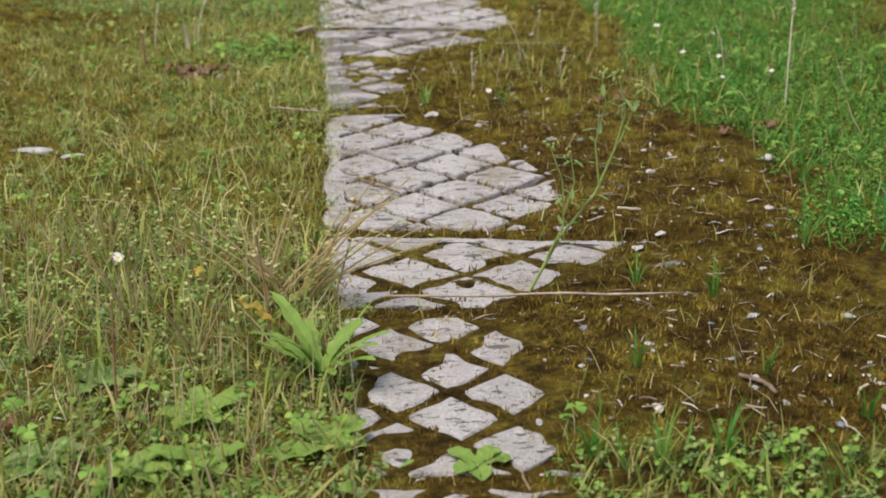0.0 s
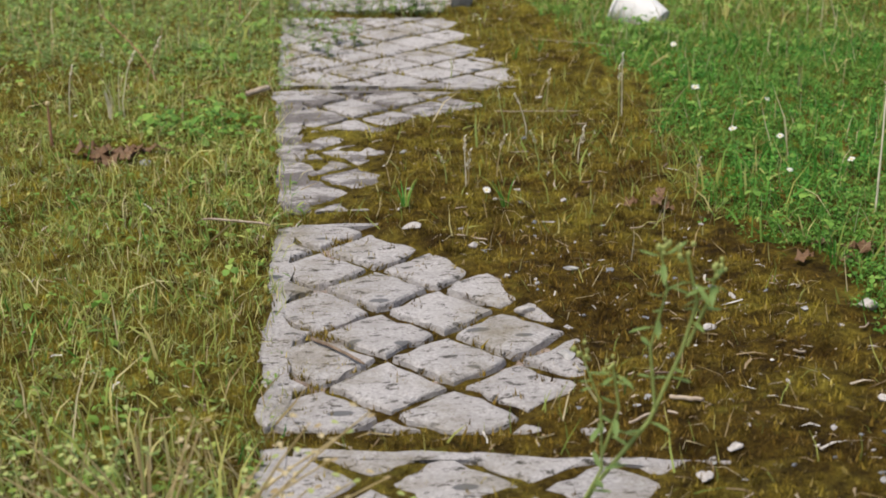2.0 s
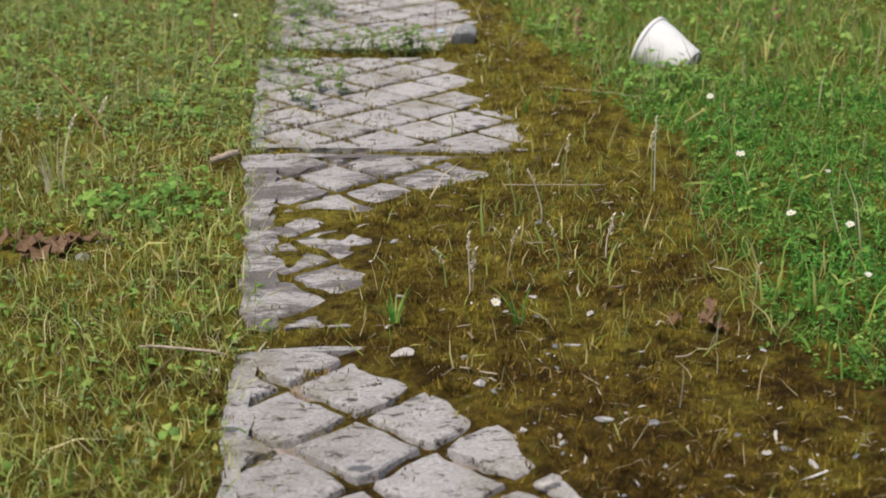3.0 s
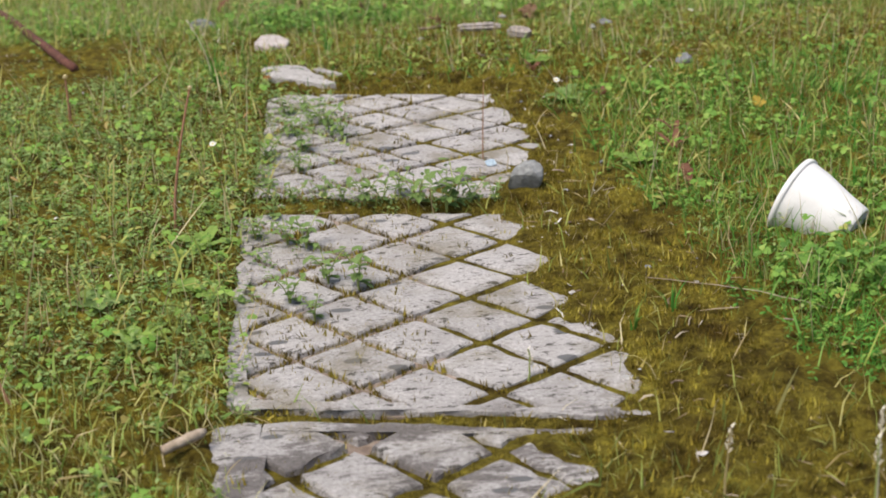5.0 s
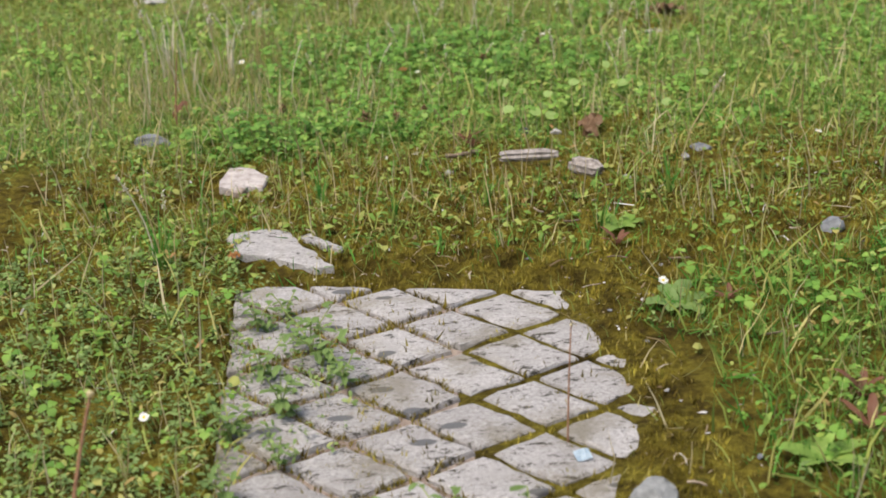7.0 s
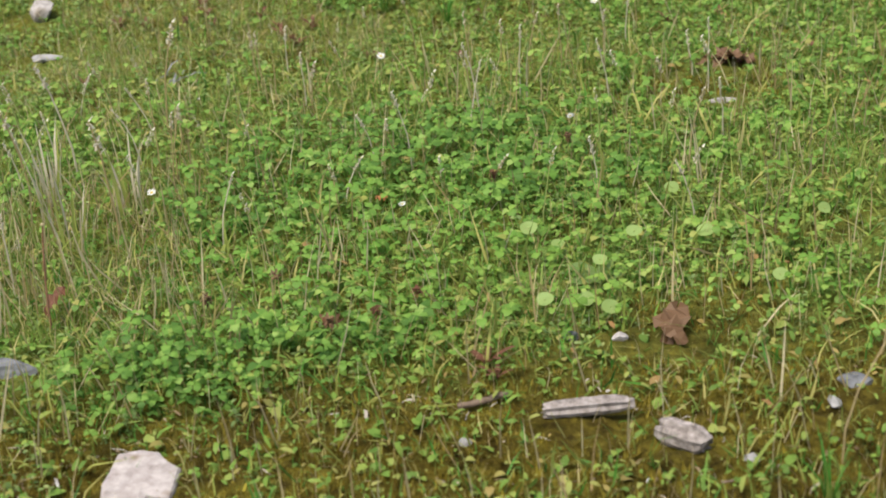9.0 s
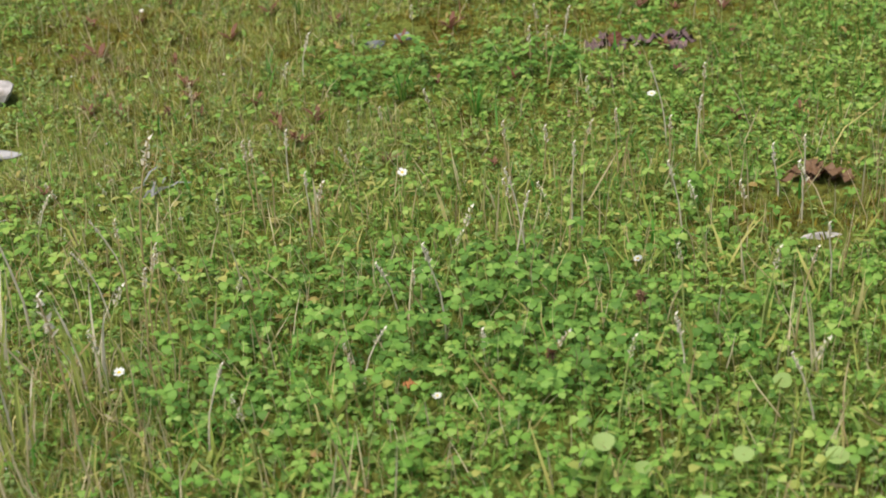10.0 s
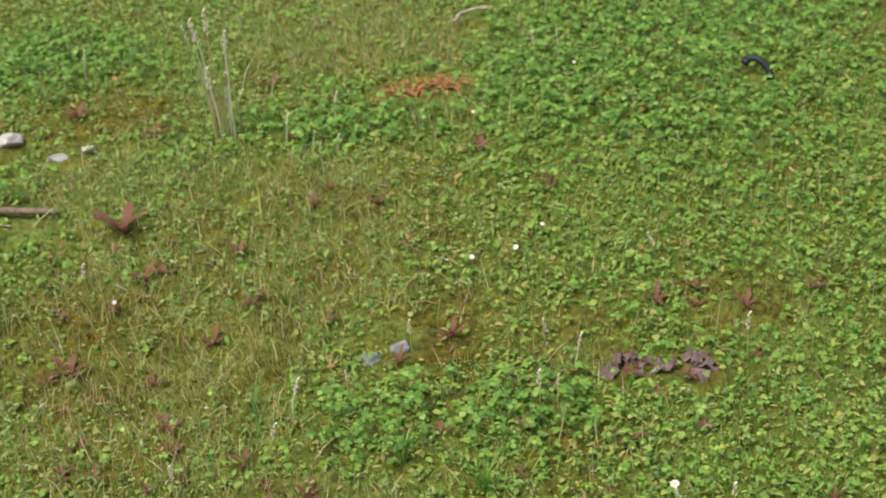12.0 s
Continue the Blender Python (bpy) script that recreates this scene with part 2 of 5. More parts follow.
RED = leaf_material("red_leaf", [(0.0, (0.15, 0.06, 0.04)), (0.5, (0.24, 0.115, 0.07)), (1.0, (0.33, 0.20, 0.09))])
BROWN = leaf_material("dead_leaf", [(0.0, (0.10, 0.06, 0.032)), (0.6, (0.20, 0.115, 0.06)), (1.0, (0.32, 0.20, 0.11))], None, 0.15)
RUSSET = leaf_material("russet_fern", [(0.0, (0.26, 0.11, 0.04)), (0.5, (0.42, 0.20, 0.075)), (1.0, (0.55, 0.32, 0.14))], None, 0.15)
YELLOW = leaf_material("yellow_leaf", [(0.0, (0.50, 0.36, 0.06)), (1.0, (0.58, 0.44, 0.09))], (90.0, (0.36, 0.27, 0.05)))
LITTER = leaf_material("pale_litter", [(0.0, (0.12, 0.08, 0.04)), (0.5, (0.28, 0.21, 0.12)), (0.8, (0.42, 0.37, 0.29)), (1.0, (0.60, 0.58, 0.55))], None, 0.1)
PETAL = leaf_material("white_petal", [(0.0, (0.78, 0.78, 0.76)), (1.0, (0.85, 0.85, 0.83))])
POLLEN = leaf_material("yellow_floret", [(0.0, (0.60, 0.42, 0.02)), (1.0, (0.72, 0.55, 0.05))], None, 0.05)
SEED = leaf_material("pale_seed_head", [(0.0, (0.55, 0.48, 0.33)), (0.5, (0.70, 0.64, 0.50)), (1.0, (0.80, 0.76, 0.66))], None, 0.3)
ROUND = leaf_material("round_leaf", [(0.0, (0.22, 0.36, 0.09)), (1.0, (0.33, 0.46, 0.15))], (90.0, (0.30, 0.42, 0.12)))
SCRAP = rough_material("pale_blue_plastic", (0.42, 0.55, 0.66), (0.60, 0.70, 0.78), 200, 0.4, 0.1)
PALE_STONE = rough_material("pale_stone", (0.27, 0.25, 0.23), (0.55, 0.52, 0.50), 90, spots=(0.20, 0.17, 0.13))
GREY_STONE = rough_material("grey_stone", (0.20, 0.20, 0.195), (0.44, 0.43, 0.42), 80)
DULL_STONE = rough_material("dull_grey_stone", (0.13, 0.135, 0.135), (0.30, 0.305, 0.305), 80)
BLUE_STONE = rough_material("slate", (0.10, 0.105, 0.115), (0.25, 0.26, 0.275), 60)
PINK_STONE = rough_material("pinkish_stone", (0.26, 0.225, 0.21), (0.52, 0.475, 0.455), 90, spots=(0.22, 0.17, 0.12))
WOOD = rough_material("bleached_wood", (0.22, 0.17, 0.12), (0.46, 0.38, 0.30), 90)
TWIG = rough_material("twig_bark", (0.10, 0.07, 0.05), (0.24, 0.18, 0.13), 120)
STEM = rough_material("red_brown_stem", (0.22, 0.11, 0.065), (0.40, 0.22, 0.13), 120)
SPLIT = rough_material("weathered_split_wood", (0.13, 0.11, 0.095), (0.44, 0.395, 0.37), 150, 0.9, 0.6)
BARK = rough_material("purple_bark", (0.075, 0.05, 0.05), (0.20, 0.135, 0.13), 70)
WITHERED = rough_material("withered_herb", (0.13, 0.14, 0.13), (0.27, 0.28, 0.26), 70)
RUST = rough_material("rusty_iron", (0.055, 0.024, 0.018), (0.135, 0.058, 0.042), 60, 0.9)
PLASTIC = rough_material("white_plastic", (0.60, 0.59, 0.585), (0.72, 0.715, 0.715), 30, 0.5, 0.12, (0.50, 0.475, 0.43), 0.001)
RUBBER = rough_material("black_rubber", (0.012, 0.013, 0.016), (0.03, 0.032, 0.038), 50, 0.45)


# ---- building helpers ----
def part(name, bm, material, parent=None, label="", smooth=False):
    me = bpy.data.meshes.new(name)
    bm.to_mesh(me)
    bm.free()
    me.materials.append(material)
    if smooth:
        me.polygons.foreach_set("use_smooth", [True] * len(me.polygons))
    ob = new(name, me)
    ob.parent = parent
    return tagged(ob, label)


def mesh_of(name, verts, tris, material, smooth=False):
    """One mesh object from arrays of corners and triangles."""
    me = bpy.data.meshes.new(name)
    verts, tris = np.asarray(verts, np.float32), np.asarray(tris, np.int32)
    me.vertices.add(len(verts))
    me.vertices.foreach_set("co", verts.ravel())
    me.loops.add(tris.size)
    me.loops.foreach_set("vertex_index", tris.ravel())
    me.polygons.add(len(tris))
    me.polygons.foreach_set("loop_start", np.arange(0, tris.size, 3, dtype=np.int32))
    if smooth:
        me.polygons.foreach_set("use_smooth", np.ones(len(tris), bool))
    me.update(calc_edges=True)
    me.materials.append(material)
    return new(name, me)


rng = np.random.default_rng(7)


def _lattice(ix, iy, seed):
    h = np.sin(ix * 127.1 + iy * 311.7 + seed * 74.7) * 43758.5453
    return h - np.floor(h)


def drift(x, y, scale, seed=0, octaves=3):
    """Smooth noise from 0 to 1 over the ground."""
    total, weight, amp = 0.0, 0.0, 1.0
    for o in range(octaves):
        u, v = np.asarray(x) * scale, np.asarray(y) * scale
        iu, iv = np.floor(u), np.floor(v)
        fu, fv = u - iu, v - iv
        fu, fv = fu * fu * (3 - 2 * fu), fv * fv * (3 - 2 * fv)
        s = seed + o * 13
        a = _lattice(iu, iv, s) * (1 - fu) + _lattice(iu + 1, iv, s) * fu
        c = _lattice(iu, iv + 1, s) * (1 - fu) + _lattice(iu + 1, iv + 1, s) * fu
        total, weight = total + amp * (a * (1 - fv) + c * fv), weight + amp
        amp, scale = amp * 0.55, scale * 2.1
    return total / weight


def step(a, b, v):
    k = np.clip((np.asarray(v, float) - a) / (b - a), 0, 1)
    return k * k * (3 - 2 * k)


# ---- plan: slabs of the path, and what grows where ----
# name: corners (near left, near right, far right, far left), centre of a tile, step across, step ahead
SLABS = [
    ((0.060, 0.10), (0.46, 0.08), (0.45, 0.465), (0.055, 0.503), (0.135, 0.455), (0.105, -0.012), (0.0, 0.105)),
    ((0.058, 0.528), (0.46, 0.49), (0.46, 0.815), (0.036, 0.850), (0.136, 0.620), (0.098, -0.012), (-0.002, 0.100)),
    ((0.030, 0.876), (0.46, 0.838), (0.46, 1.018), (0.015, 1.084), (0.163, 1.012), (0.118, -0.019), (-0.001, 0.109)),
    ((0.012, 1.118), (0.46, 1.072), (0.46, 1.575), (-0.006, 1.606), (0.172, 1.240), (0.114, -0.010), (-0.004, 0.111)),
    ((0.004, 1.652), (0.44, 1.625), (0.42, 2.120), (-0.036, 2.200), (0.078, 2.092), (0.109, -0.023), (-0.003, 0.110)),
    ((-0.030, 2.222), (0.42, 2.150), (0.40, 2.640), (-0.056, 2.705), (0.077, 2.302), (0.112, -0.024), (-0.006, 0.104)),
    ((-0.048, 2.765), (0.40, 2.690), (0.38, 3.130), (-0.058, 3.215), (0.097, 3.055), (0.106, -0.031), (-0.003, 0.0925)),
]
# where moss begins to close over the tiles: y, x
COVER = [(0.0, 0.22), (0.48, 0.21), (0.55, 0.20), (0.60, 0.215), (0.68, 0.222), (0.74, 0.19), (0.79, 0.205), (0.85, 0.17), (0.89, 0.215), (0.95, 0.290),
         (1.03, 0.325), (1.08, 0.26), (1.11, 0.215), (1.175, 0.262), (1.27, 0.280), (1.35, 0.245), (1.43, 0.205), (1.50, 0.160), (1.56, 0.105), (1.60, 0.085),
         (1.66, 0.080), (1.70, 0.085), (1.75, 0.105), (1.82, 0.095), (1.87, 0.125), (1.92, 0.075), (1.985, 0.130), (2.04, 0.180), (2.07, 0.235), (2.15, 0.205),
         (2.20, 0.285), (2.32, 0.278), (2.38, 0.235), (2.42, 0.250), (2.47, 0.215), (2.52, 0.245), (2.62, 0.228), (2.68, 0.190), (2.76, 0.22), (2.90, 0.275),
         (3.03, 0.250), (3.15, 0.235), (3.22, 0.20), (8.0, 0.20)]
# right border of the open moss: y, x
OPEN = [(0.0, 0.20), (0.48, 0.22), (0.52, 0.24), (0.56, 0.55), (0.9, 0.56), (1.03, 0.535), (1.2, 0.55), (1.365, 0.525), (1.48, 0.478), (1.75, 0.455), (2.1, 0.455),
        (2.35, 0.445), (2.55, 0.42), (2.66, 0.38), (2.80, 0.365), (2.95, 0.345), (3.08, 0.32), (3.18, 0.38), (3.27, 0.60), (3.55, 0.62), (3.62, 0.30), (3.66, 0.0), (8.0, 0.0)]
# left edge of the slabs: y, x
LEFT = [(0.0, 0.055), (0.55, 0.056), (0.85, 0.034), (1.08, 0.012), (1.6, -0.002), (2.2, -0.036), (2.7, -0.054), (3.22, -0.058), (8.0, -0.06)]


def along(table, y):
    return np.interp(y, [r[0] for r in table], [r[1] for r in table])


def inside(quad, x, y, grow=0.0):
    """How far within a four-cornered outline, in metres; negative outside."""
    best = np.full(np.shape(x), 9.0)
    for (ax, ay), (bx, by) in zip(quad, quad[1:] + quad[:1]):
        n = math.hypot(bx - ax, by - ay)
        best = np.minimum(best, ((bx - ax) * (y - ay) - (by - ay) * (x - ax)) / n)
    return best + grow


def slab_depth(x, y):
    best = np.full(np.shape(x), -9.0)
    for s in SLABS:
        best = np.maximum(best, inside(list(s[:4]), x, y))
    return best


def open_moss(x, y):
    """1 on the open moss beside and beyond the path."""
    wob = (drift(x, y, 9, 3) - 0.5) * 0.10
    right = step(0.02, -0.03, x + wob - along(OPEN, y)) * (y < 3.75)
    band = step(3.20, 3.27, y + wob) * step(3.66, 3.58, y + wob) * step(-0.34, -0.2, x)
    return np.maximum(right * step(-0.01, 0.02, x - along(LEFT, y)), band)


# gentle dip and rise of the meadow beyond the path: y, z
SWELL = [(3.4, 0.0), (3.6, -0.012), (3.9, -0.026), (4.3, -0.036), (4.62, -0.040), (4.94, -0.014), (5.1, 0.008), (5.25, 0.028), (5.45, 0.042), (6.5, 0.050), (9.0, 0.0)]


def ground_height(x, y):
    z = 0.004 + 0.012 * (drift(x, y, 5, 1) - 0.5) + 0.010 * (drift(x, y, 30, 2, 2) - 0.5) + 0.011 * (drift(x, y, 85, 5, 2) - 0.5)
    over = x - along(COVER, y) - 0.012 * step(2.12, 2.18, y) + 0.030 * (drift(x, y, 24, 8, 2) - 0.5)
    on = step(-0.004, 0.010, slab_depth(x, y))
    near = step(1.12, 1.0, y)
    bare = step(2.1, 2.3, y) * step(0.16, 0.10, x + 0.05 * (drift(x, y, 14, 4) - 0.5))
    later = step(2.12, 2.18, y)
    groove = -0.0066 - 0.003 * step(0.15, 0.05, x) * step(1.05, 1.15, y) * step(1.64, 1.6, y) + (0.008 - 0.005 * later) * (drift(x, y, 26, 11, 2) - 0.45) + 0.0050 * step(1.62, 1.66, y) * step(2.10, 1.95, y) * step(0.016, 0.034, x - along(LEFT, y)) - 0.004 * step(1.62, 1.66, y) * step(0.034, 0.016, x - along(LEFT, y)) * step(2.24, 2.2, y) - 0.02 * bare + 0.0046 * near + 0.0026 * later * (1 - bare)
    lap = along(LEFT, y) + (0.045 - 0.028 * step(1.6, 1.66, y) * step(2.25, 2.2, y)) * (drift(x, y, 16, 91, 2) - 0.42) - x
    rise = np.maximum(step(-0.02, 0.035, over), step(-0.008, 0.012, lap))
    slab_z = groove * (1 - rise) + (0.0035 + 0.5 * (z - 0.004)) * rise
    gap = step(0.06, 0.0, -slab_depth(x, y)) * (x > along(LEFT, y)) * (over < 0.05)
    z = z * (1 - gap) + gap * (-0.004 + 0.5 * (z - 0.004))
    z = z * (1 - on) + slab_z * on
    roll = 0.25 * (drift(x, y, 0.06, 40, 2) - 0.5) * step(8, 25, np.hypot(x, y - 3))
    return z + roll + along(SWELL, y)


# ---- ground: one sheet to the horizon, fine near the path ----
def spread(lo, hi, pitch):
    mid = np.arange(lo, hi, pitch)
    out = np.cumsum(pitch * 1.22 ** np.arange(1, 50))
    out = out[out < 900]
    return np.concatenate([lo - out[::-1], mid, mid[-1] + out])


gx, gy = spread(-0.60, 1.0, 0.0098), spread(0.15, 6.3, 0.0098)
X, Y = np.meshgrid(gx, gy)
cells = np.arange(X.size).reshape(X.shape)
a, b, c, d = (cells[i: X.shape[0] - 1 + i, j: X.shape[1] - 1 + j].ravel() for i, j in ((0, 0), (0, 1), (1, 1), (1, 0)))
ground = mesh_of("ground", np.stack([X.ravel(), Y.ravel(), ground_height(X, Y).ravel()], 1),
                 np.concatenate([np.stack([a, b, c], 1), np.stack([a, c, d], 1)]), MOSS, True)
tagged(ground, "uneven brown and olive moss-covered ground", "ground", kind="structure")


# ---- scattered growth ----
def scattered(name, shapes, xy, size, mat, label, category, tilt=0.3, sink=0.003, lift=0.0, kind="stuff"):
    """Many small plants as one mesh: shapes are (corners, triangles) one metre in size."""
    n = len(xy)
    which = rng.integers(0, len(shapes), n)
    yaw, lean, about = rng.uniform(0, 2 * np.pi, n), np.abs(rng.normal(0, tilt, n)), rng.uniform(0, 2 * np.pi, n)
    z = ground_height(xy[:, 0], xy[:, 1])
    z = np.where((slab_depth(xy[:, 0], xy[:, 1]) > 0) & (xy[:, 0] < along(COVER, xy[:, 1])), np.maximum(z, -0.004), z) - sink + lift
    cy, sy = np.cos(yaw), np.sin(yaw)
    ax, ay = np.cos(about), np.sin(about)
    verts, tris, base = [], [], 0
    for k, (v, f) in enumerate(shapes):
        pick = np.flatnonzero(which == k)
        if not len(pick):
            continue
        p = v[None] * size[pick, None, None]
        px = p[..., 0] * cy[pick, None] - p[..., 1] * sy[pick, None]
        py = p[..., 0] * sy[pick, None] + p[..., 1] * cy[pick, None]
        s, co = np.sin(lean[pick])[:, None], np.cos(lean[pick])[:, None]
        # lean about a level axis (ax, ay)
        ux, uy = ax[pick, None], ay[pick, None]
        dot = ux * px + uy * py
        crx, cry, crz = uy * p[..., 2], -ux * p[..., 2], ux * py - uy * px
        qx = px * co + crx * s + ux * dot * (1 - co)
        qy = py * co + cry * s + uy * dot * (1 - co)
        qz = p[..., 2] * co + crz * s
        q = np.stack([qx + xy[pick, 0, None], qy + xy[pick, 1, None], qz + z[pick, None]], -1)
        verts.append(q.reshape(-1, 3))
        tris.append((f[None] + base + np.arange(len(pick))[:, None, None] * len(v)).reshape(-1, 3))
        base += len(pick) * len(v)
    ob = mesh_of(name, np.concatenate(verts), np.concatenate(tris), mat)
    return tagged(ob, label, category, kind=kind)


def strip(path, widths, side):
    """A thin blade along a path, as corners and triangles."""
    path, side = np.asarray(path, float), np.asarray(side, float)
    v, f = [], []
    for p, w in zip(path[:-1], widths):
        v += [p - side * w, p + side * w]
    v.append(path[-1])
    for k in range(len(path) - 2):
        f += [(2 * k, 2 * k + 1, 2 * k + 3), (2 * k, 2 * k + 3, 2 * k + 2)]
    m = 2 * (len(path) - 2)
    f.append((m, m + 1, m + 2))
    return np.array(v), np.array(f)


def joined(pieces):
    v, f, n = [], [], 0
    for a, b in pieces:
        v.append(a)
        f.append(np.asarray(b) + n)
        n += len(a)
    return np.concatenate(v), np.concatenate(f)


def blade(bend, width):
    h = np.array([0, 0.55, 1.0])
    path = np.stack([bend * h ** 2, 0 * h, h * (1 - 0.35 * bend * h)], 1)
    return strip(path, [width, width * 0.8], (0, 1, 0))


def leaflet(length, width, direction, start, droop=0.15, fold=0.12):
    """An oval leaf folded along its midrib."""
    d = np.array([math.cos(direction), math.sin(direction), 0])
    n = np.array([-d[1], d[0], 0])
    s = np.asarray(start, float)
    rib = [s + d * length * k + np.array([0, 0, -droop * length * k * k]) for k in (0, 0.35, 0.75, 1.0)]
    up = np.array([0, 0, fold * width])
    v = [rib[0], rib[1] + n * width * 0.40 + up, rib[2] + n * width * 0.46 + up, rib[3], rib[2] - n * width * 0.46 + up, rib[1] - n * width * 0.40 + up, rib[1], rib[2]]
    f = [(0, 6, 1), (1, 6, 7), (1, 7, 2), (2, 7, 3), (0, 5, 6), (5, 4, 7), (5, 7, 6), (4, 3, 7)]
    return np.array(v), np.array(f)


def small_leaf(length, width, direction, start, droop=0.15, fold=0.12):
    """The same, with fewer faces, for leaves a few millimetres long."""
    v, _ = leaflet(length, width, direction, start, droop, fold)
    return v[:6], np.array([(0, 5, 1), (1, 5, 4), (1, 4, 2), (2, 4, 3)])


def clover_leaf(height, turn):
    top = np.array([0.12, 0.05, height])
    out = [strip([(0, 0, 0), (0.05, 0.02, height * 0.6), top], [0.022, 0.022], (0, 1, 0))]
    out += [small_leaf(0.42, 0.40, turn + k * 2.094, top, 0.12 + 0.1 * k, 0.22) for k in range(3)]
    return joined(out)


def sprig(seed, leaves=6, size=0.28):
    r = random.Random(seed)
    bend = r.uniform(-0.3, 0.3)
    out = [strip([(0, 0, 0), (bend * 0.3, 0, 0.5), (bend, 0.1, 1.0)], [0.012, 0.01], (0, 1, 0))]
    for k in range(leaves):
        h = 0.18 + 0.8 * k / leaves
        out.append(small_leaf(size * r.uniform(0.7, 1.2), size * 0.5, k * 2.4 + r.uniform(-0.4, 0.4), (bend * h * h, 0.05 * h, h), r.uniform(-0.2, 0.5), 0.2))
    return joined(out)


def moss_tuft(seed):
    r = random.Random(seed)
    out = []
    for k in range(4):
        a, l = r.uniform(0, 6.28), r.uniform(0.1, 0.65)
        x, y = r.uniform(-0.5, 0.5), r.uniform(-0.5, 0.5)
        c, s = math.cos(a), math.sin(a)
        out.append((np.array([(x - s * 0.13, y + c * 0.13, 0), (x + s * 0.13, y - c * 0.13, 0), (x + c * l, y + s * l, r.uniform(0.7, 1.1))]), np.array([(0, 1, 2)])))
    return joined(out)


BLADES = [blade(bend, w) for bend, w in ((0.15, 0.028), (0.4, 0.024), (0.65, 0.028), (0.9, 0.022), (0.5, 0.036))]
FINE = [blade(bend, w) for bend, w in ((0.2, 0.018), (0.45, 0.016), (0.7, 0.018), (0.95, 0.016))]
UPRIGHT = [blade(bend, w) for bend, w in ((0.05, 0.013), (0.15, 0.012), (0.3, 0.014), (-0.2, 0.012))]
LOW = [small_leaf(0.8, w, 0.0, (0, 0, h), d, 0.2) for h, d, w in ((0.4, 0.2, 0.65), (0.9, 0.5, 0.35), (1.3, -0.1, 0.25), (0.6, 0.1, 0.45))]
CHIPS = [(np.array([(-0.5, -0.2, 0), (0.1, -0.35, 0.1), (0.5, 0.0, 0.05), (0.2, 0.3, 0.12), (-0.4, 0.25, 0.03), (0, 0, 0.3)]), np.array([(0, 1, 5), (1, 2, 5), (2, 3, 5), (3, 4, 5), (4, 0, 5)])),
         strip([(-2.5, 0, 0.1), (0, 0.3, 0.3), (2.5, 0, 0.1)], [0.16, 0.16], (0, 1, 0)), strip([(-1.5, 0, 0.1), (0, -0.2, 0.5), (1.5, 0, 0.1)], [0.2, 0.2], (0, 1, 0))]
CLOVERS = [clover_leaf(h, t0) for h, t0 in ((0.7, 0.0), (1.1, 0.7), (1.5, 1.4), (0.9, 2.0), (1.9, 2.6))]
SPRIGS = [sprig(k) for k in range(6)]
TUFTS = [moss_tuft(k) for k in range(6)]

BOX = (-0.80, 1.15, 0.36, 6.1)


def view_width(x, y):
    """Full density along the path, thinning out to its sides and ends."""
    reach = 0.30 + 0.14 * np.clip(y - 0.5, 0, 2)
    return 0.08 + 0.92 * step(0.22, 0.0, np.abs(x - 0.13 - 0.05 * (y > 1)) - reach - 0.07)


# places kept free of growth by things that lie there: x, y, radius
CLEAR = [(-0.074, 3.505, 0.05), (0.258, 3.54, 0.05), (0.322, 3.485, 0.035), (0.255, 2.72, 0.03), (-0.20, 3.715, 0.035), (0.462, 3.515, 0.03), (0.54, 3.255, 0.035), (-0.39, 1.45, 0.05), (-0.325, 1.405, 0.03),
         (-0.215, 1.86, 0.07), (0.579, 4.382, 0.06), (0.539, 4.235, 0.035), (-0.344, 4.822, 0.05), (-0.315, 4.665, 0.045), (0.175, 4.922, 0.055), (0.436, 4.83, 0.045), (0.512, 4.809, 0.045), (0.261, 5.49, 0.075),
         (0.217, 5.49, 0.06), (0.304, 5.49, 0.06), (-0.352, 5.448, 0.05), (-0.265, 5.401, 0.05), (-0.328, 5.251, 0.06), (0.753, 5.418, 0.045), (0.35, 3.65, 0.035), (0.53, 2.555, 0.02), (-0.055, 2.135, 0.04), (0.361, 5.703, 0.05),
         (-0.02, 3.265, 0.055), (0.02, 0.70, 0.02), (0.30, 3.665, 0.03), (0.43, 3.505, 0.02), (-0.172, 5.191, 0.03)]


def uncovered(x, y):
    k = np.ones_like(x)
    for cx, cy, rad in CLEAR:
        k = k * step(rad * 0.55, rad * 1.05, np.hypot(x - cx, y - cy))
    return k


def sown(per_m2, chance):
    """Random places in the box, kept where chance(x, y) says so."""
    n = int(per_m2 * (BOX[1] - BOX[0]) * (BOX[3] - BOX[2]))
    x, y = rng.uniform(BOX[0], BOX[1], n), rng.uniform(BOX[2], BOX[3], n)
    keep = rng.uniform(0, 1, n) < chance(x, y) * view_width(x, y) * (0.08 + 0.92 * uncovered(x, y))
    return np.stack([x[keep], y[keep]], 1)


def off_slab(x, y, edge=0.004):
    """1 where plants can root: not on the bare tiles."""
    wob = 0.05 * (drift(x, y, 30, 21, 2) - 0.35)
    bare = (slab_depth(x, y) > edge + np.maximum(wob, 0) * (x < 0.03)) & (x < along(COVER, y) + 0.01)
    return np.where(bare, 0.0, 1.0)


def left_of(x, y):
    return step(0.045, 0.0, x - along(LEFT, y) + 0.02 * (drift(x, y, 20, 31) - 0.5))


def near_weeds(x, y):
    """Tall mixed growth beside the start of the path."""
    return left_of(x, y) * step(1.15, 0.95, y + 0.2 * x)


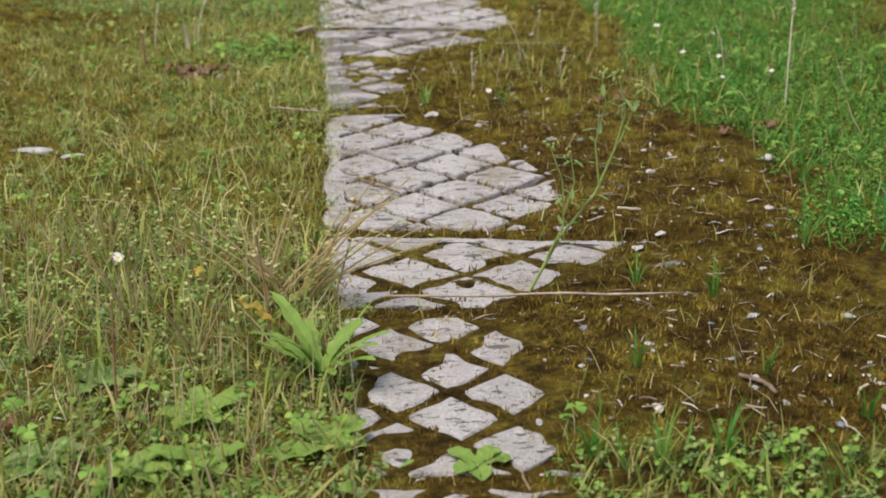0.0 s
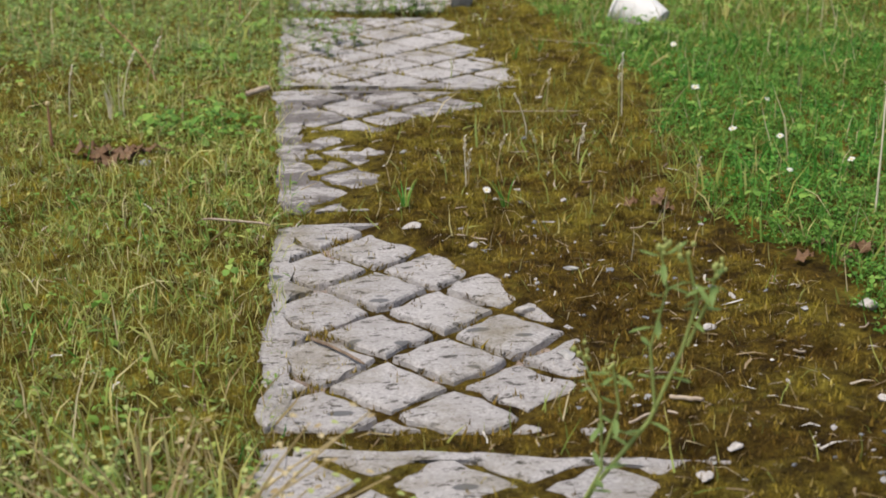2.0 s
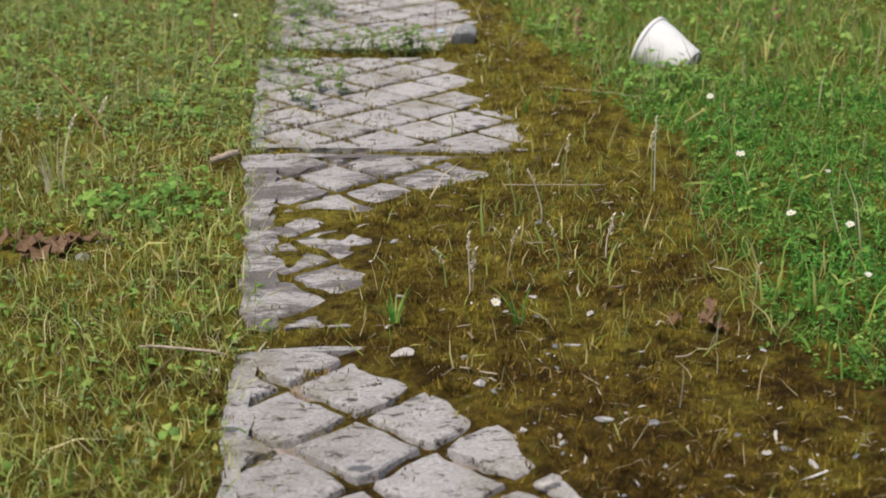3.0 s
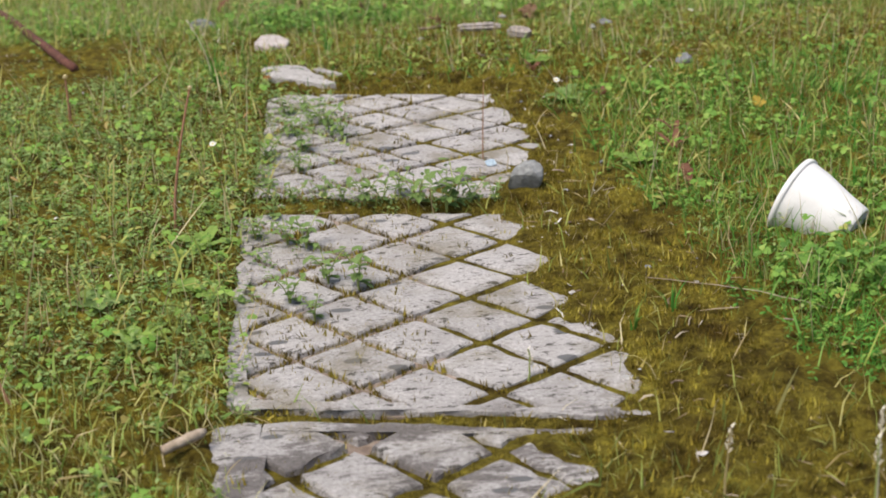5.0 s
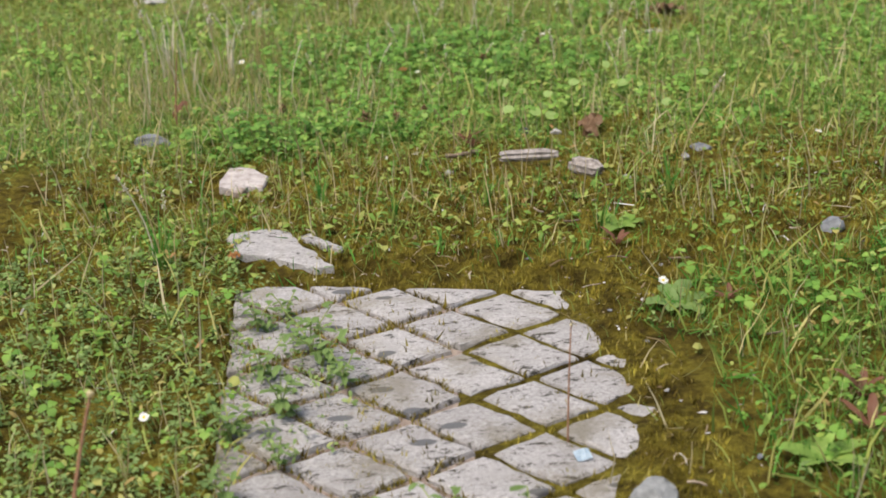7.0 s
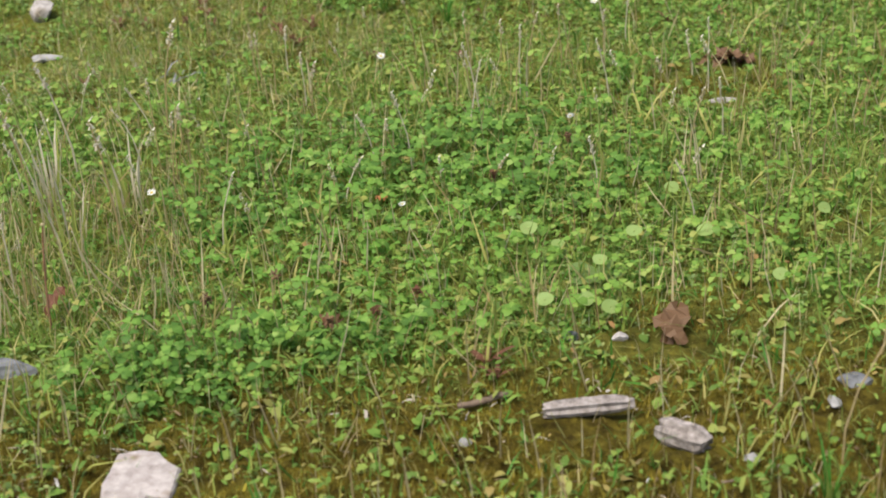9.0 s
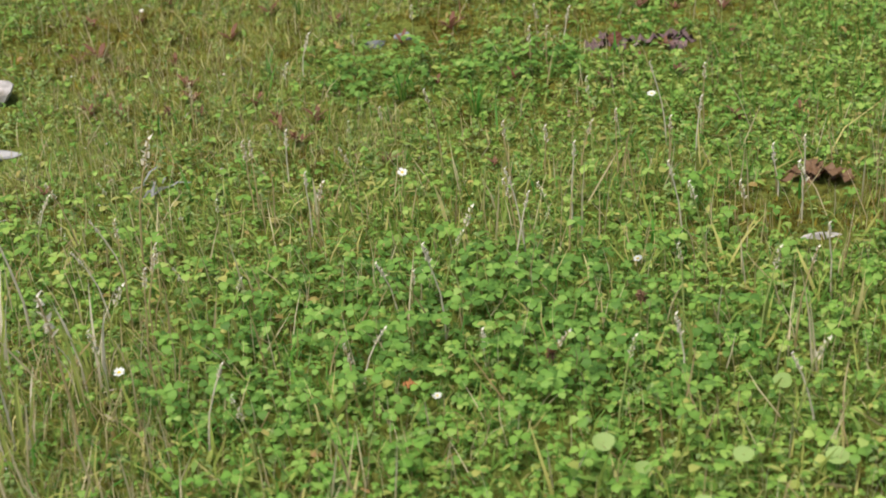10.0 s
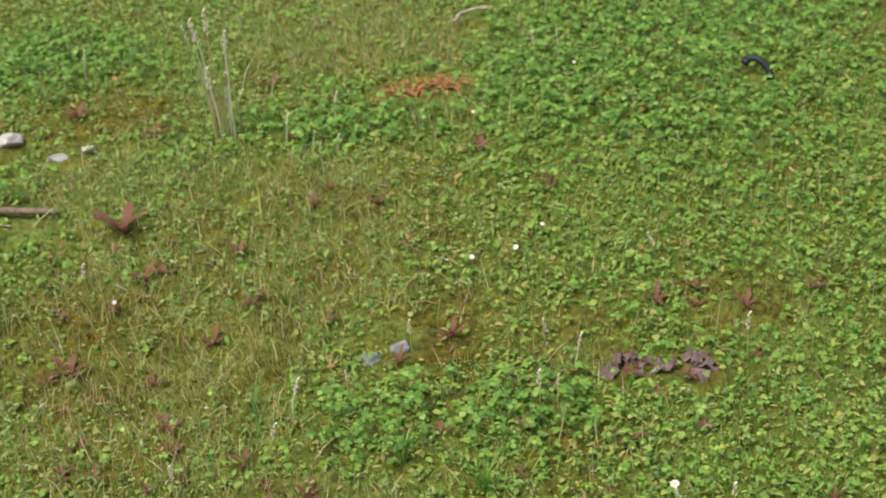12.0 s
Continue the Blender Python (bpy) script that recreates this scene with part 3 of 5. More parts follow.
def herb_bed(x, y):
    """Low small-leaved herbs beside the middle of the path."""
    return left_of(x, y) * step(2.12, 2.28, y + 0.4 * x) * step(3.34, 3.22, y + 0.12 * (drift(x, y, 8, 17) - 0.5))


def lush_right(x, y):
    return step(-0.01, 0.07, x - along(OPEN, y) + 0.15 * (drift(x, y, 8, 19) - 0.5)) * step(0.92, 1.05, y) * step(2.55, 2.3, y)


def clover_right(x, y):
    return step(-0.02, 0.04, x - along(OPEN, y) + 0.06 * (drift(x, y, 12, 23) - 0.5)) * step(2.28, 2.4, y) * step(3.35, 3.15, y)


def clover_field(x, y):
    """The clover beyond the end of the path."""
    first = step(3.58, 3.72, y + 0.16 * (drift(x, y, 7, 27) - 0.5)) * step(4.60, 4.35, y - 0.2 * x)
    side = step(4.3, 4.5, y) * step(0.20, 0.46, x + 0.25 * (drift(x, y, 4, 29) - 0.5))
    far = step(5.25, 5.42, y) * step(0.45, 0.62, drift(x, y, 4.5, 33) + 0.30 * (x > 0.34)) * step(0.08, 0.16, np.hypot((x - 0.12) * 0.6, y - 5.85))
    return np.maximum(np.maximum(first * step(0.25, 0.45, drift(x, y, 6, 35) + 0.1), side), far)


DEEP_PATCHES = [(0.53, 2.43, 0.07), (-0.12, 1.98, 0.07), (0.15, 4.13, 0.17), (0.02, 4.05, 0.10), (0.3, 4.05, 0.12), (0.121, 5.422, 0.10), (0.198, 5.397, 0.08), (-0.32, 5.703, 0.15), (0.602, 5.466, 0.26), (0.05, 3.70, 0.08), (-0.05, 3.68, 0.08), (-0.368, 5.235, 0.06), (0.822, 5.703, 0.3),
                (0.306, 4.773, 0.08), (0.151, 4.773, 0.07)]
TAN_PATCHES = [(-0.20, 3.90, 0.13), (-0.12, 3.84, 0.08), (-0.02, 4.98, 0.12), (0.10, 5.06, 0.10), (-0.2, 5.3, 0.10), (0.081, 5.187, 0.15), (0.004, 5.251, 0.12), (0.15, 5.703, 0.13), (0.275, 5.665, 0.10), (-0.127, 4.827, 0.15), (0.047, 4.642, 0.10), (-0.217, 4.633, 0.12), (-0.18, 4.05, 0.10), (-0.118, 5.106, 0.14), (0.256, 5.405, 0.05)]
BARE_PATCHES = [(0.542, 4.301, 0.09), (-0.223, 4.974, 0.12), (0.221, 4.931, 0.07), (0.404, 4.885, 0.07), (0.586, 4.922, 0.07), (-0.083, 4.948, 0.09), (0.38, 3.72, 0.07), (-0.225, 5.533, 0.10), (-0.002, 4.922, 0.06)]


def patch(table, x, y):
    k = np.zeros_like(x)
    wob = 0.08 * (drift(x, y, 14, 97) - 0.5)
    for px, py, reach in table:
        k = np.maximum(k, step(reach * 1.15, reach * 0.6, np.hypot((x - px) * 0.8, y - py) + wob))
    return k


def leafy(x, y):
    """Where clover rather than grass leads."""
    return step(0.40, 0.58, drift(x, y, 4.5, 81, 3) + 0.12 * (x > 0.35) * (y > 4.6))


def brown_field(x, y):
    """Thin, dry, reddish ground at the end of the walk."""
    return step(4.25, 4.5, y) * (1 - clover_field(x, y))


def grass_chance(x, y):
    k = 0.55 * near_weeds(x, y) + 0.80 * left_of(x, y) * step(1.0, 1.15, y) * step(2.35, 2.15, y) * (0.35 + drift(x, y, 8, 41)) + 0.22 * herb_bed(x, y)
    k += 0.045 * open_moss(x, y) * (1 + 3.5 * step(0.5, 0.7, drift(x, y, 9, 43))) + 0.12 * lush_right(x, y) + 0.45 * clover_right(x, y)
    k += 0.55 * open_moss(x, y) * step(3.2, 3.3, y) * step(0.3, 0.6, drift(x, y, 10, 42))
    k += 0.10 * open_moss(x, y) * step(2.15, 2.3, y) + 0.55 * step(1.5, 1.65, y) * step(2.25, 2.0, y) * step(0.18, 0.3, x) * step(0.35, 0.6, drift(x, y, 12, 47)) * (x < 0.5)
    k += (0.95 * clover_field(x, y) * (1 - 0.45 * leafy(x, y)) + 0.95 * brown_field(x, y) * (0.4 + 0.8 * drift(x, y, 6, 49))) * (y > 3.5)
    k += 0.8 * step(0.57, 0.52, y) * (x > 0.2)
    k = np.maximum(k * (1 - 0.75 * patch(BARE_PATCHES, x, y)) * (1 - 0.6 * patch(DEEP_PATCHES, x, y)), 1.0 * patch(TAN_PATCHES, x, y))
    return np.clip(k, 0, 1) * off_slab(x, y)


def lush_chance(x, y):
    k = 0.98 * lush_right(x, y) + 0.75 * clover_right(x, y) + 0.15 * brown_field(x, y) + 0.14 * open_moss(x, y) * (y > 3.2) + 0.10 * near_weeds(x, y) + 0.14 * left_of(x, y) * step(1.0, 1.1, y) * step(2.3, 2.1, y) * step(0.45, 0.65, drift(x, y, 11, 83))
    k += 0.25 * step(0.57, 0.52, y) * (x > 0.2) + 0.48 * clover_field(x, y)
    return np.clip(k, 0, 1) * off_slab(x, y) * (1 - 0.85 * patch(BARE_PATCHES, x, y))


def clover_chance(x, y):
    k = (0.95 + 0.6 * (y > 4.5) * step(0.25, 0.45, x)) * clover_field(x, y) * (0.30 + 0.70 * leafy(x, y)) + 0.36 * clover_right(x, y) * step(0.38, 0.6, drift(x, y, 8, 51)) + 0.08 * herb_bed(x, y) + 0.16 * near_weeds(x, y) * step(0.72, 0.58, y)
    k += 0.9 * step(0.10, 0.05, np.hypot((x + 0.12) * 0.9, (y - 1.98) * 1.1)) + 0.34 * brown_field(x, y) + 0.02 * left_of(x, y)
    k += 0.25 * step(0.57, 0.52, y) * (x > 0.2) * (x < 0.45) + 0.08 * lush_right(x, y)
    k = k * (1 - 0.6 * patch(TAN_PATCHES, x, y)) * (1 - 0.85 * patch(BARE_PATCHES, x, y)) * (1 - 0.6 * patch(DEEP_PATCHES, x, y))
    return np.clip(k, 0, 1) * off_slab(x, y)


def herb_chance(x, y):
    k = 0.95 * herb_bed(x, y) + 0.65 * near_weeds(x, y) + 0.5 * step(0.57, 0.52, y) * (x > 0.2) + 0.15 * clover_right(x, y) * step(0.4, 0.6, drift(x, y, 8, 53)) + 0.22 * clover_field(x, y)
    gap = np.exp(-((y - 2.735 + 0.13 * x) / 0.030) ** 2) * (x > -0.06) * (x < 0.25)
    k += 0.26 * brown_field(x, y) + 0.08 * left_of(x, y)
    over = step(0.10, 0.03, np.hypot((x + 0.030) * 0.85, (y - 2.99) * 0.5) + 0.03 * (drift(x, y, 40, 66) - 0.5)) + 0.8 * step(0.07, 0.01, np.hypot(x + 0.045, (y - 2.56) * 0.45) + 0.03 * (drift(x, y, 40, 67) - 0.5))
    return np.maximum(np.clip(k, 0, 1) * off_slab(x, y) * (1 - 0.7 * patch(BARE_PATCHES, x, y)), np.clip(0.8 * gap + 0.8 * over, 0, 1))


def dry_chance(x, y):
    k = 0.75 * near_weeds(x, y) + 0.30 * left_of(x, y) * (y < 2.3) + 0.20 * open_moss(x, y) + 0.12 * herb_bed(x, y) + 0.35 * brown_field(x, y)
    k += 0.35 * step(3.7, 3.9, y) * step(0.02, -0.08, x) * step(4.6, 4.4, y) + 0.10 * clover_field(x, y) + 0.08 * lush_right(x, y)
    k += 0.9 * step(0.16, 0.08, np.hypot((x - 0.12) * 0.6, y - 5.80))
    return np.clip(k, 0, 1) * off_slab(x, y)


def moss_chance(x, y):
    m = open_moss(x, y)
    k = 0.9 * m + 0.60 * left_of(x, y) * (y > 1.0) * (y < 2.4) + 0.2 * brown_field(x, y) + 0.9 * patch(BARE_PATCHES, x, y)
    g = (slab_depth(x, y) > 0.0) & (ground_height(x, y) > -0.0095) & (x < along(COVER, y) + 0.02)
    return np.where(g, 0.22 * (1 - step(2.1, 2.2, y) * step(0.19, 0.14, x)), np.clip(k, 0, 1))


spots = sown(52000, moss_chance)
scattered("moss", TUFTS, spots, rng.gamma(5, 0.00088, len(spots)), MOSS_TIP, "short spiky olive and rust-brown moss on the ground", "moss", 0.3, 0.001)
spots = sown(20000, grass_chance)
scattered("grass", BLADES + FINE, spots, rng.gamma(6, 0.0046, len(spots)) * (1 + 0.15 * near_weeds(spots[:, 0], spots[:, 1]) - 0.32 * left_of(spots[:, 0], spots[:, 1]) * step(1.0, 1.2, spots[:, 1]) * step(2.4, 2.2, spots[:, 1]) - 0.3 * open_moss(spots[:, 0], spots[:, 1]) - 0.38 * (spots[:, 1] > 4.45)), GRASS,
          "short mixed green and yellowing grass blades", "grass", 0.6)
spots = sown(45000, lush_chance)
scattered("grass", BLADES, spots, rng.gamma(6, 0.0030, len(spots)), LUSH, "dense bright green meadow grass", "grass", 0.9)
spots = sown(5200, dry_chance)
scattered("dry_grass", FINE, spots, rng.gamma(4, 0.0050, len(spots)), STRAW, "thin dry straw-coloured grass blades and litter", "grass", 0.85, 0.0)
spots = sown(11500, clover_chance)
scattered("clover", CLOVERS, spots, np.clip(rng.gamma(3.6, 0.0029, len(spots)), 0.004, 0.024) * (1 - 0.25 * (spots[:, 1] > 4.4)), CLOVER, "bright green three-leaved clover carpet", "clover", 0.35)
spots = sown(9000, lambda x, y: (0.38 * clover_field(x, y) + 0.4 * brown_field(x, y) * step(0.35, 0.55, drift(x, y, 5, 61)) + 0.42 * near_weeds(x, y) + 0.18 * step(3.25, 3.35, y) * open_moss(x, y)
                                 + 0.10 * herb_bed(x, y) + 0.06 * lush_right(x, y) + 0.13 * clover_right(x, y) + 1.0 * patch(TAN_PATCHES, x, y)) * off_slab(x, y))
scattered("dry_grass", UPRIGHT, spots, rng.gamma(6, 0.0062, len(spots)) * (1 - 0.4 * (spots[:, 1] > 4.45)), STRAW, "upright thin pale grass stems", "grass", 0.35, 0.0)
spots = sown(7400, herb_chance)
scattered("herbs", SPRIGS, spots, rng.uniform(0.009, 0.027, len(spots)), HERB, "low green small-leaved creeping herbs", "herbs", 0.6)
# leaf carpet close to the ground, and litter on the moss
spots = sown(26000, lambda x, y: np.clip(0.9 * clover_field(x, y) + 1.0 * brown_field(x, y) * step(0.2, 0.4, drift(x, y, 9, 71)) + 0.35 * clover_right(x, y) * step(0.3, 0.55, drift(x, y, 8, 51)) + 0.10 * lush_right(x, y) + 0.5 * herb_bed(x, y)
                                         + 0.35 * near_weeds(x, y) * step(0.75, 0.58, y) + 0.32 * left_of(x, y) * (y < 2.3) * step(0.35, 0.6, drift(x, y, 9, 77)) + 0.5 * open_moss(x, y) * (y > 3.25), 0, 1) * off_slab(x, y) * (1 - 0.7 * patch(TAN_PATCHES, x, y)) * (1 - 0.8 * patch(BARE_PATCHES, x, y)))
scattered("clover", LOW, spots, np.clip(rng.gamma(4, 0.0019, len(spots)), 0.003, 0.016), CARPET, "low carpet of small green leaves", "ground cover", 0.5, 0.001)
spots = sown(4800, lambda x, y: np.clip(0.9 * open_moss(x, y) * (0.3 + drift(x, y, 6, 73)) * (0.3 + 0.7 * step(1.62, 1.5, y) + 0.35 * step(2.1, 2.3, y)) + 0.35 * brown_field(x, y) + 0.25 * left_of(x, y), 0, 1) * off_slab(x, y))
scattered("litter", CHIPS, spots, rng.gamma(3, 0.0008, len(spots)), LITTER, "pale chips and bits of straw scattered on the moss", "litter", 0.25, -0.001)
spots = sown(9000, lambda x, y: patch(DEEP_PATCHES, x, y) * off_slab(x, y))
scattered("clover", CLOVERS, spots, np.clip(rng.gamma(6, 0.0024, len(spots)), 0.006, 0.024), DEEP, "patches of deep green broad clover", "clover", 0.35)
spots = sown(30000, lambda x, y: patch(TAN_PATCHES, x, y) * (y > 4.4) * off_slab(x, y))
scattered("dry_grass", FINE, spots, rng.gamma(6, 0.0024, len(spots)), PALE_GRASS, "thick patch of short pale yellow-green grass", "grass", 0.5, 0.001)
spots = sown(9500, lambda x, y: lush_right(x, y) * off_slab(x, y))
scattered("grass", SPRIGS, spots, rng.uniform(0.012, 0.024, len(spots)), LUSH, "fluffy bright green growth in the meadow grass", "grass", 0.5)
# short grass in the moss beside the slabs
spots = sown(26000, lambda x, y: left_of(x, y) * step(0.95, 1.1, y) * step(2.3, 2.15, y) * (0.25 + 0.9 * step(0.35, 0.6, drift(x, y, 10, 87))) * off_slab(x, y))
scattered("grass", BLADES + FINE, spots, rng.gamma(6, 0.0029, len(spots)), PALE_GRASS, "short yellow-green grass in the moss", "grass", 0.8, 0.001)
# the meadow round about, thin and coarse
wide_x, wide_y = rng.uniform(-4, 4.3, 60000), rng.uniform(-3, 10, 60000)
outer = (wide_x < BOX[0] + 0.1) | (wide_x > BOX[1] - 0.1) | (wide_y < BOX[2] + 0.05) | (wide_y > BOX[3] - 0.1)
outer &= (np.abs(wide_x - 0.1) > 0.6) | (wide_y > BOX[3] - 0.1) | (wide_y < 0.02)
outer &= rng.uniform(0, 1, 60000) < step(6.5, 1.5, np.hypot(wide_x, wide_y - 3.2) - 0.5) * step(0.2, 0.6, drift(wide_x, wide_y, 1.5, 99))
spots = np.stack([wide_x[outer], wide_y[outer]], 1)
scattered("grass", BLADES, spots, rng.gamma(6, 0.008, len(spots)), GRASS, "thin meadow grass round about", "grass", 0.6)


# ---- loose things ----
def lump(name, x, y, size, mat, label, category="stone", seed=0, sink=0.3, turn=None, group="", edges=0.35):
    """A stone with broken facets."""
    bm = bmesh.new()
    bmesh.ops.create_icosphere(bm, subdivisions=3, radius=0.5)
    r = random.Random(seed)
    cuts = [(Vector((r.uniform(-1, 1), r.uniform(-1, 1), r.uniform(-0.6, 1))).normalized(), r.uniform(0.20, 0.42)) for _ in range(11)]
    for v in bm.verts:
        for n, far in cuts:
            over = v.co.dot(n) - far
            if over > 0:
                v.co -= n * over * 0.92
        v.co += v.co.normalized() * edges * 0.12 * (noise.noise(v.co * 5 + Vector((seed * 3.1, 0, 0))))
        v.co = Vector((v.co.x * size[0], v.co.y * size[1], v.co.z * size[2]))
    ob = part(name, bm, mat)
    z = float(ground_height(np.array(x), np.array(y)))
    if float(slab_depth(np.array(x), np.array(y))) > 0 and x < along(COVER, y):
        z = 0.0
    ob.matrix_world = pose(x, y, z + size[2] * (0.36 - sink * 0.5), 0, 0, r.uniform(0, 360) if turn is None else turn)
    return tagged(ob, label, category, group)


def tube(bm, path, radii, sides=6):
    """A round stem along a path."""
    path = [Vector(p) for p in path]
    rings = []
    for k, p in enumerate(path):
        d = (path[min(k + 1, len(path) - 1)] - path[max(k - 1, 0)]).normalized()
        u = d.orthogonal().normalized() if k == 0 else (rings_u - d * rings_u.dot(d)).normalized()
        rings_u = u
        w = d.cross(u)
        r = radii[k] if isinstance(radii, (list, tuple)) else radii
        rings.append([bm.verts.new(p + (u * math.cos(a) + w * math.sin(a)) * r) for a in (2 * math.pi * j / sides for j in range(sides))])
    for a, b in zip(rings, rings[1:]):
        for j in range(sides):
            bm.faces.new((a[j], a[(j + 1) % sides], b[(j + 1) % sides], b[j]))
    bm.faces.new(rings[0][::-1])
    bm.faces.new(rings[-1])
    return bm


def ground_z(x, y):
    return float(ground_height(np.array(x), np.array(y)))


def twig(name, a, b, radius, mat, label, category="twig", bow=0.0, lift=0.004, seed=1, group="", end_lift=None):
    r = random.Random(seed)
    n, pts = 9, []
    for k in range(n):
        t = k / (n - 1)
        x, y = a[0] + (b[0] - a[0]) * t, a[1] + (b[1] - a[1]) * t
        s = bow * math.sin(math.pi * t)
        nx, ny = -(b[1] - a[1]), b[0] - a[0]
        x, y = x + nx * s, y + ny * s
        z = max(ground_z(x, y), 0.0 if -0.05 < x < along(COVER, y) and y < 3.2 else -1) + lift + (0 if end_lift is None else end_lift * t)
        pts.append((x + r.uniform(-1, 1) * min(radius * 0.4, 0.001), y + r.uniform(-1, 1) * min(radius * 0.4, 0.001), z + r.uniform(-0.2, 0.2) * min(radius, 0.002)))
    za, zb = max(p[2] for p in pts[:5]), max(p[2] for p in pts[4:])
    pts = [(p[0], p[1], 0.25 * p[2] + 0.75 * (za + (zb - za) * k / (n - 1))) for k, p in enumerate(pts)]
    bm = tube(bmesh.new(), pts, [radius * (0.88 + 0.15 * r.random()) for _ in range(n - 1)] + [radius * 0.6], 7)
    return tagged(part(name, bm, mat, smooth=True), label, category, group)


def array_part(name, shape, mat, parent=None, label=""):
    bm = bmesh.new()
    v, f = shape
    made = [bm.verts.new(p) for p in v]
    for tri in f:
        bm.faces.new([made[int(k)] for k in tri])
    return part(name, bm, mat, parent, label)


def rooted(name, x, y, label, category, group="", z=None):
    e = new(name)
    e.empty_display_size = 0.02
    e.matrix_world = pose(x, y, ground_z(x, y) if z is None else z)
    return tagged(e, label, category, group)


def long_leaf(length, width, direction, rise, wave=0.0, teeth=0.0, steps=9, curl=0.25):
    """A strap-shaped leaf arching up and outward, with a wavy or toothed edge."""
    d = np.array([math.cos(direction), math.sin(direction), 0.0])
    n = np.array([-d[1], d[0], 0.0])
    v, f = [], []
    for k in range(steps + 1):
        t = k / steps
        mid = d * length * t * math.cos(rise * (1 - 0.5 * t)) + np.array([0, 0, length * (t * math.sin(rise) - curl * t * t)])
        w = width * (0.16 + 0.84 * math.sin(math.pi * min(0.97, 0.10 + 0.82 * t ** 1.3))) * (1 - teeth * (k % 2)) * (0.35 if k == steps else 1)
        up = np.array([0, 0, 0.22 * w + wave * width * math.sin(k * 1.9)])
        v += [mid - n * w + up, mid, mid + n * w + up * 0.8]
    for k in range(steps):
        a = 3 * k
        f += [(a, a + 1, a + 4), (a, a + 4, a + 3), (a + 1, a + 2, a + 5), (a + 1, a + 5, a + 4)]
    return np.array(v), np.array(f)


def rosette(name, x, y, leaves, mat, label, category, length=0.06, width=0.009, teeth=0.35, rise=0.9, seed=0, spread_to=None, group=""):
    r = random.Random(seed)
    e = rooted(name, x, y, label, category, group)
    for k in range(leaves):
        a = 2 * math.pi * k / leaves + r.uniform(-0.35, 0.35) if spread_to is None else spread_to[0] + (spread_to[1] - spread_to[0]) * (k + r.random() * 0.6) / leaves
        array_part("leaf", long_leaf(length * r.uniform(0.65, 1.1), width * r.uniform(0.8, 1.15), a, rise * r.uniform(0.5, 1.15), 0.12, teeth), mat, e)
    return e


def stalk(name, x, y, height, lean, mat, label, head=0.016, seed=0, group="grass seed stalks", thick=0.0008):
    """A dry grass stalk with a narrow seed head."""
    r = random.Random(seed)
    e = rooted(name, x, y, label, "grass stalk", group)
    pts = [(lean[0] * t * t + r.uniform(-1, 1) * 0.001, lean[1] * t * t, height * t) for t in (0, 0.25, 0.5, 0.75, 1.0)]
    part("stem", tube(bmesh.new(), pts, [thick * 1.3, thick * 1.2, thick, thick, thick * 0.8], 5), mat, e)
    bm = bmesh.new()
    top, way = Vector(pts[-1]), (Vector(pts[-1]) - Vector(pts[-2])).normalized()
    for k in range(9):
        t = k / 8
        p = top - way * head * (1 - t) * 1.2
        a = k * 2.4
        side = Vector((math.cos(a), math.sin(a), 0.9)).normalized()
        w = head * 0.16 * (1.2 - 0.6 * t)
        g = way.cross(side).normalized() * w
        tip = p + side * head * 0.26
        bm.faces.new([bm.verts.new(q) for q in (p - g, p + side * w * 1.5 - g * 0.5, tip, p + g)])
    part("seed_head", bm, SEED, e)
    return e


def daisy(x, y, height, size, seed=0, tip=(0.2, -0.3), group="daisies", label="small white daisy with a yellow centre in the grass"):
    r = random.Random(seed)
    e = rooted("daisy", x, y, label, "flower", group)
    top = Vector((tip[0] * 0.02, tip[1] * 0.02, height))
    part("stem", tube(bmesh.new(), [(0, 0, 0), top * 0.5 + Vector((0.001, 0, 0)), top], 0.0007, 5), WEED, e)
    face = Vector((tip[0], tip[1], 1.0)).normalized()
    m = Matrix.Translation(top) @ face.to_track_quat("Z", "Y").to_matrix().to_4x4()
    bm = bmesh.new()
    count = 15
    for k in range(count):
        a = 2 * math.pi * k / count + r.uniform(-0.1, 0.1)
        l, w = size * r.uniform(0.85, 1.05), size * 0.17
        c, s, up = math.cos(a), math.sin(a), size * r.uniform(-0.05, 0.25)
        q = [(c * l * 0.2 + s * w * 0.4, s * l * 0.2 - c * w * 0.4, 0), (c * l * 0.85 + s * w, s * l * 0.85 - c * w, up), (c * l, s * l, up),
             (c * l * 0.85 - s * w, s * l * 0.85 + c * w, up), (c * l * 0.2 - s * w * 0.4, s * l * 0.2 + c * w * 0.4, 0)]
        bm.faces.new([bm.verts.new(m @ Vector(p)) for p in q])
    part("petals", bm, PETAL, e)
    bm = bmesh.new()
    bmesh.ops.create_icosphere(bm, subdivisions=1, radius=size * 0.32, matrix=m @ Matrix.Diagonal((1, 1, 0.55, 1)))
    part("centre", bm, POLLEN, e, "yellow flower centre")
    return e


def crumpled_leaf(name, x, y, length, width, mat, label, turn, seed=0, rise=0.5, lift=0.004, category="dead leaf", group=""):
    v, f = long_leaf(length, width, 0.0, rise, 0.5, 0.1, 8, 0.5)
    r = random.Random(seed)
    v = v + np.array([[r.uniform(-1, 1) * width * 0.12 for _ in range(3)] for _ in v])
    bm = bmesh.new()
    made = [bm.verts.new(p) for p in v]
    for tri in f:
        bm.faces.new([made[int(k)] for k in tri])
    ob = part(name, bm, mat)
    ob.matrix_world = pose(x, y, ground_z(x, y) + lift, r.uniform(-15, 15), r.uniform(-10, 10), turn)
    return tagged(ob, label, category, group)


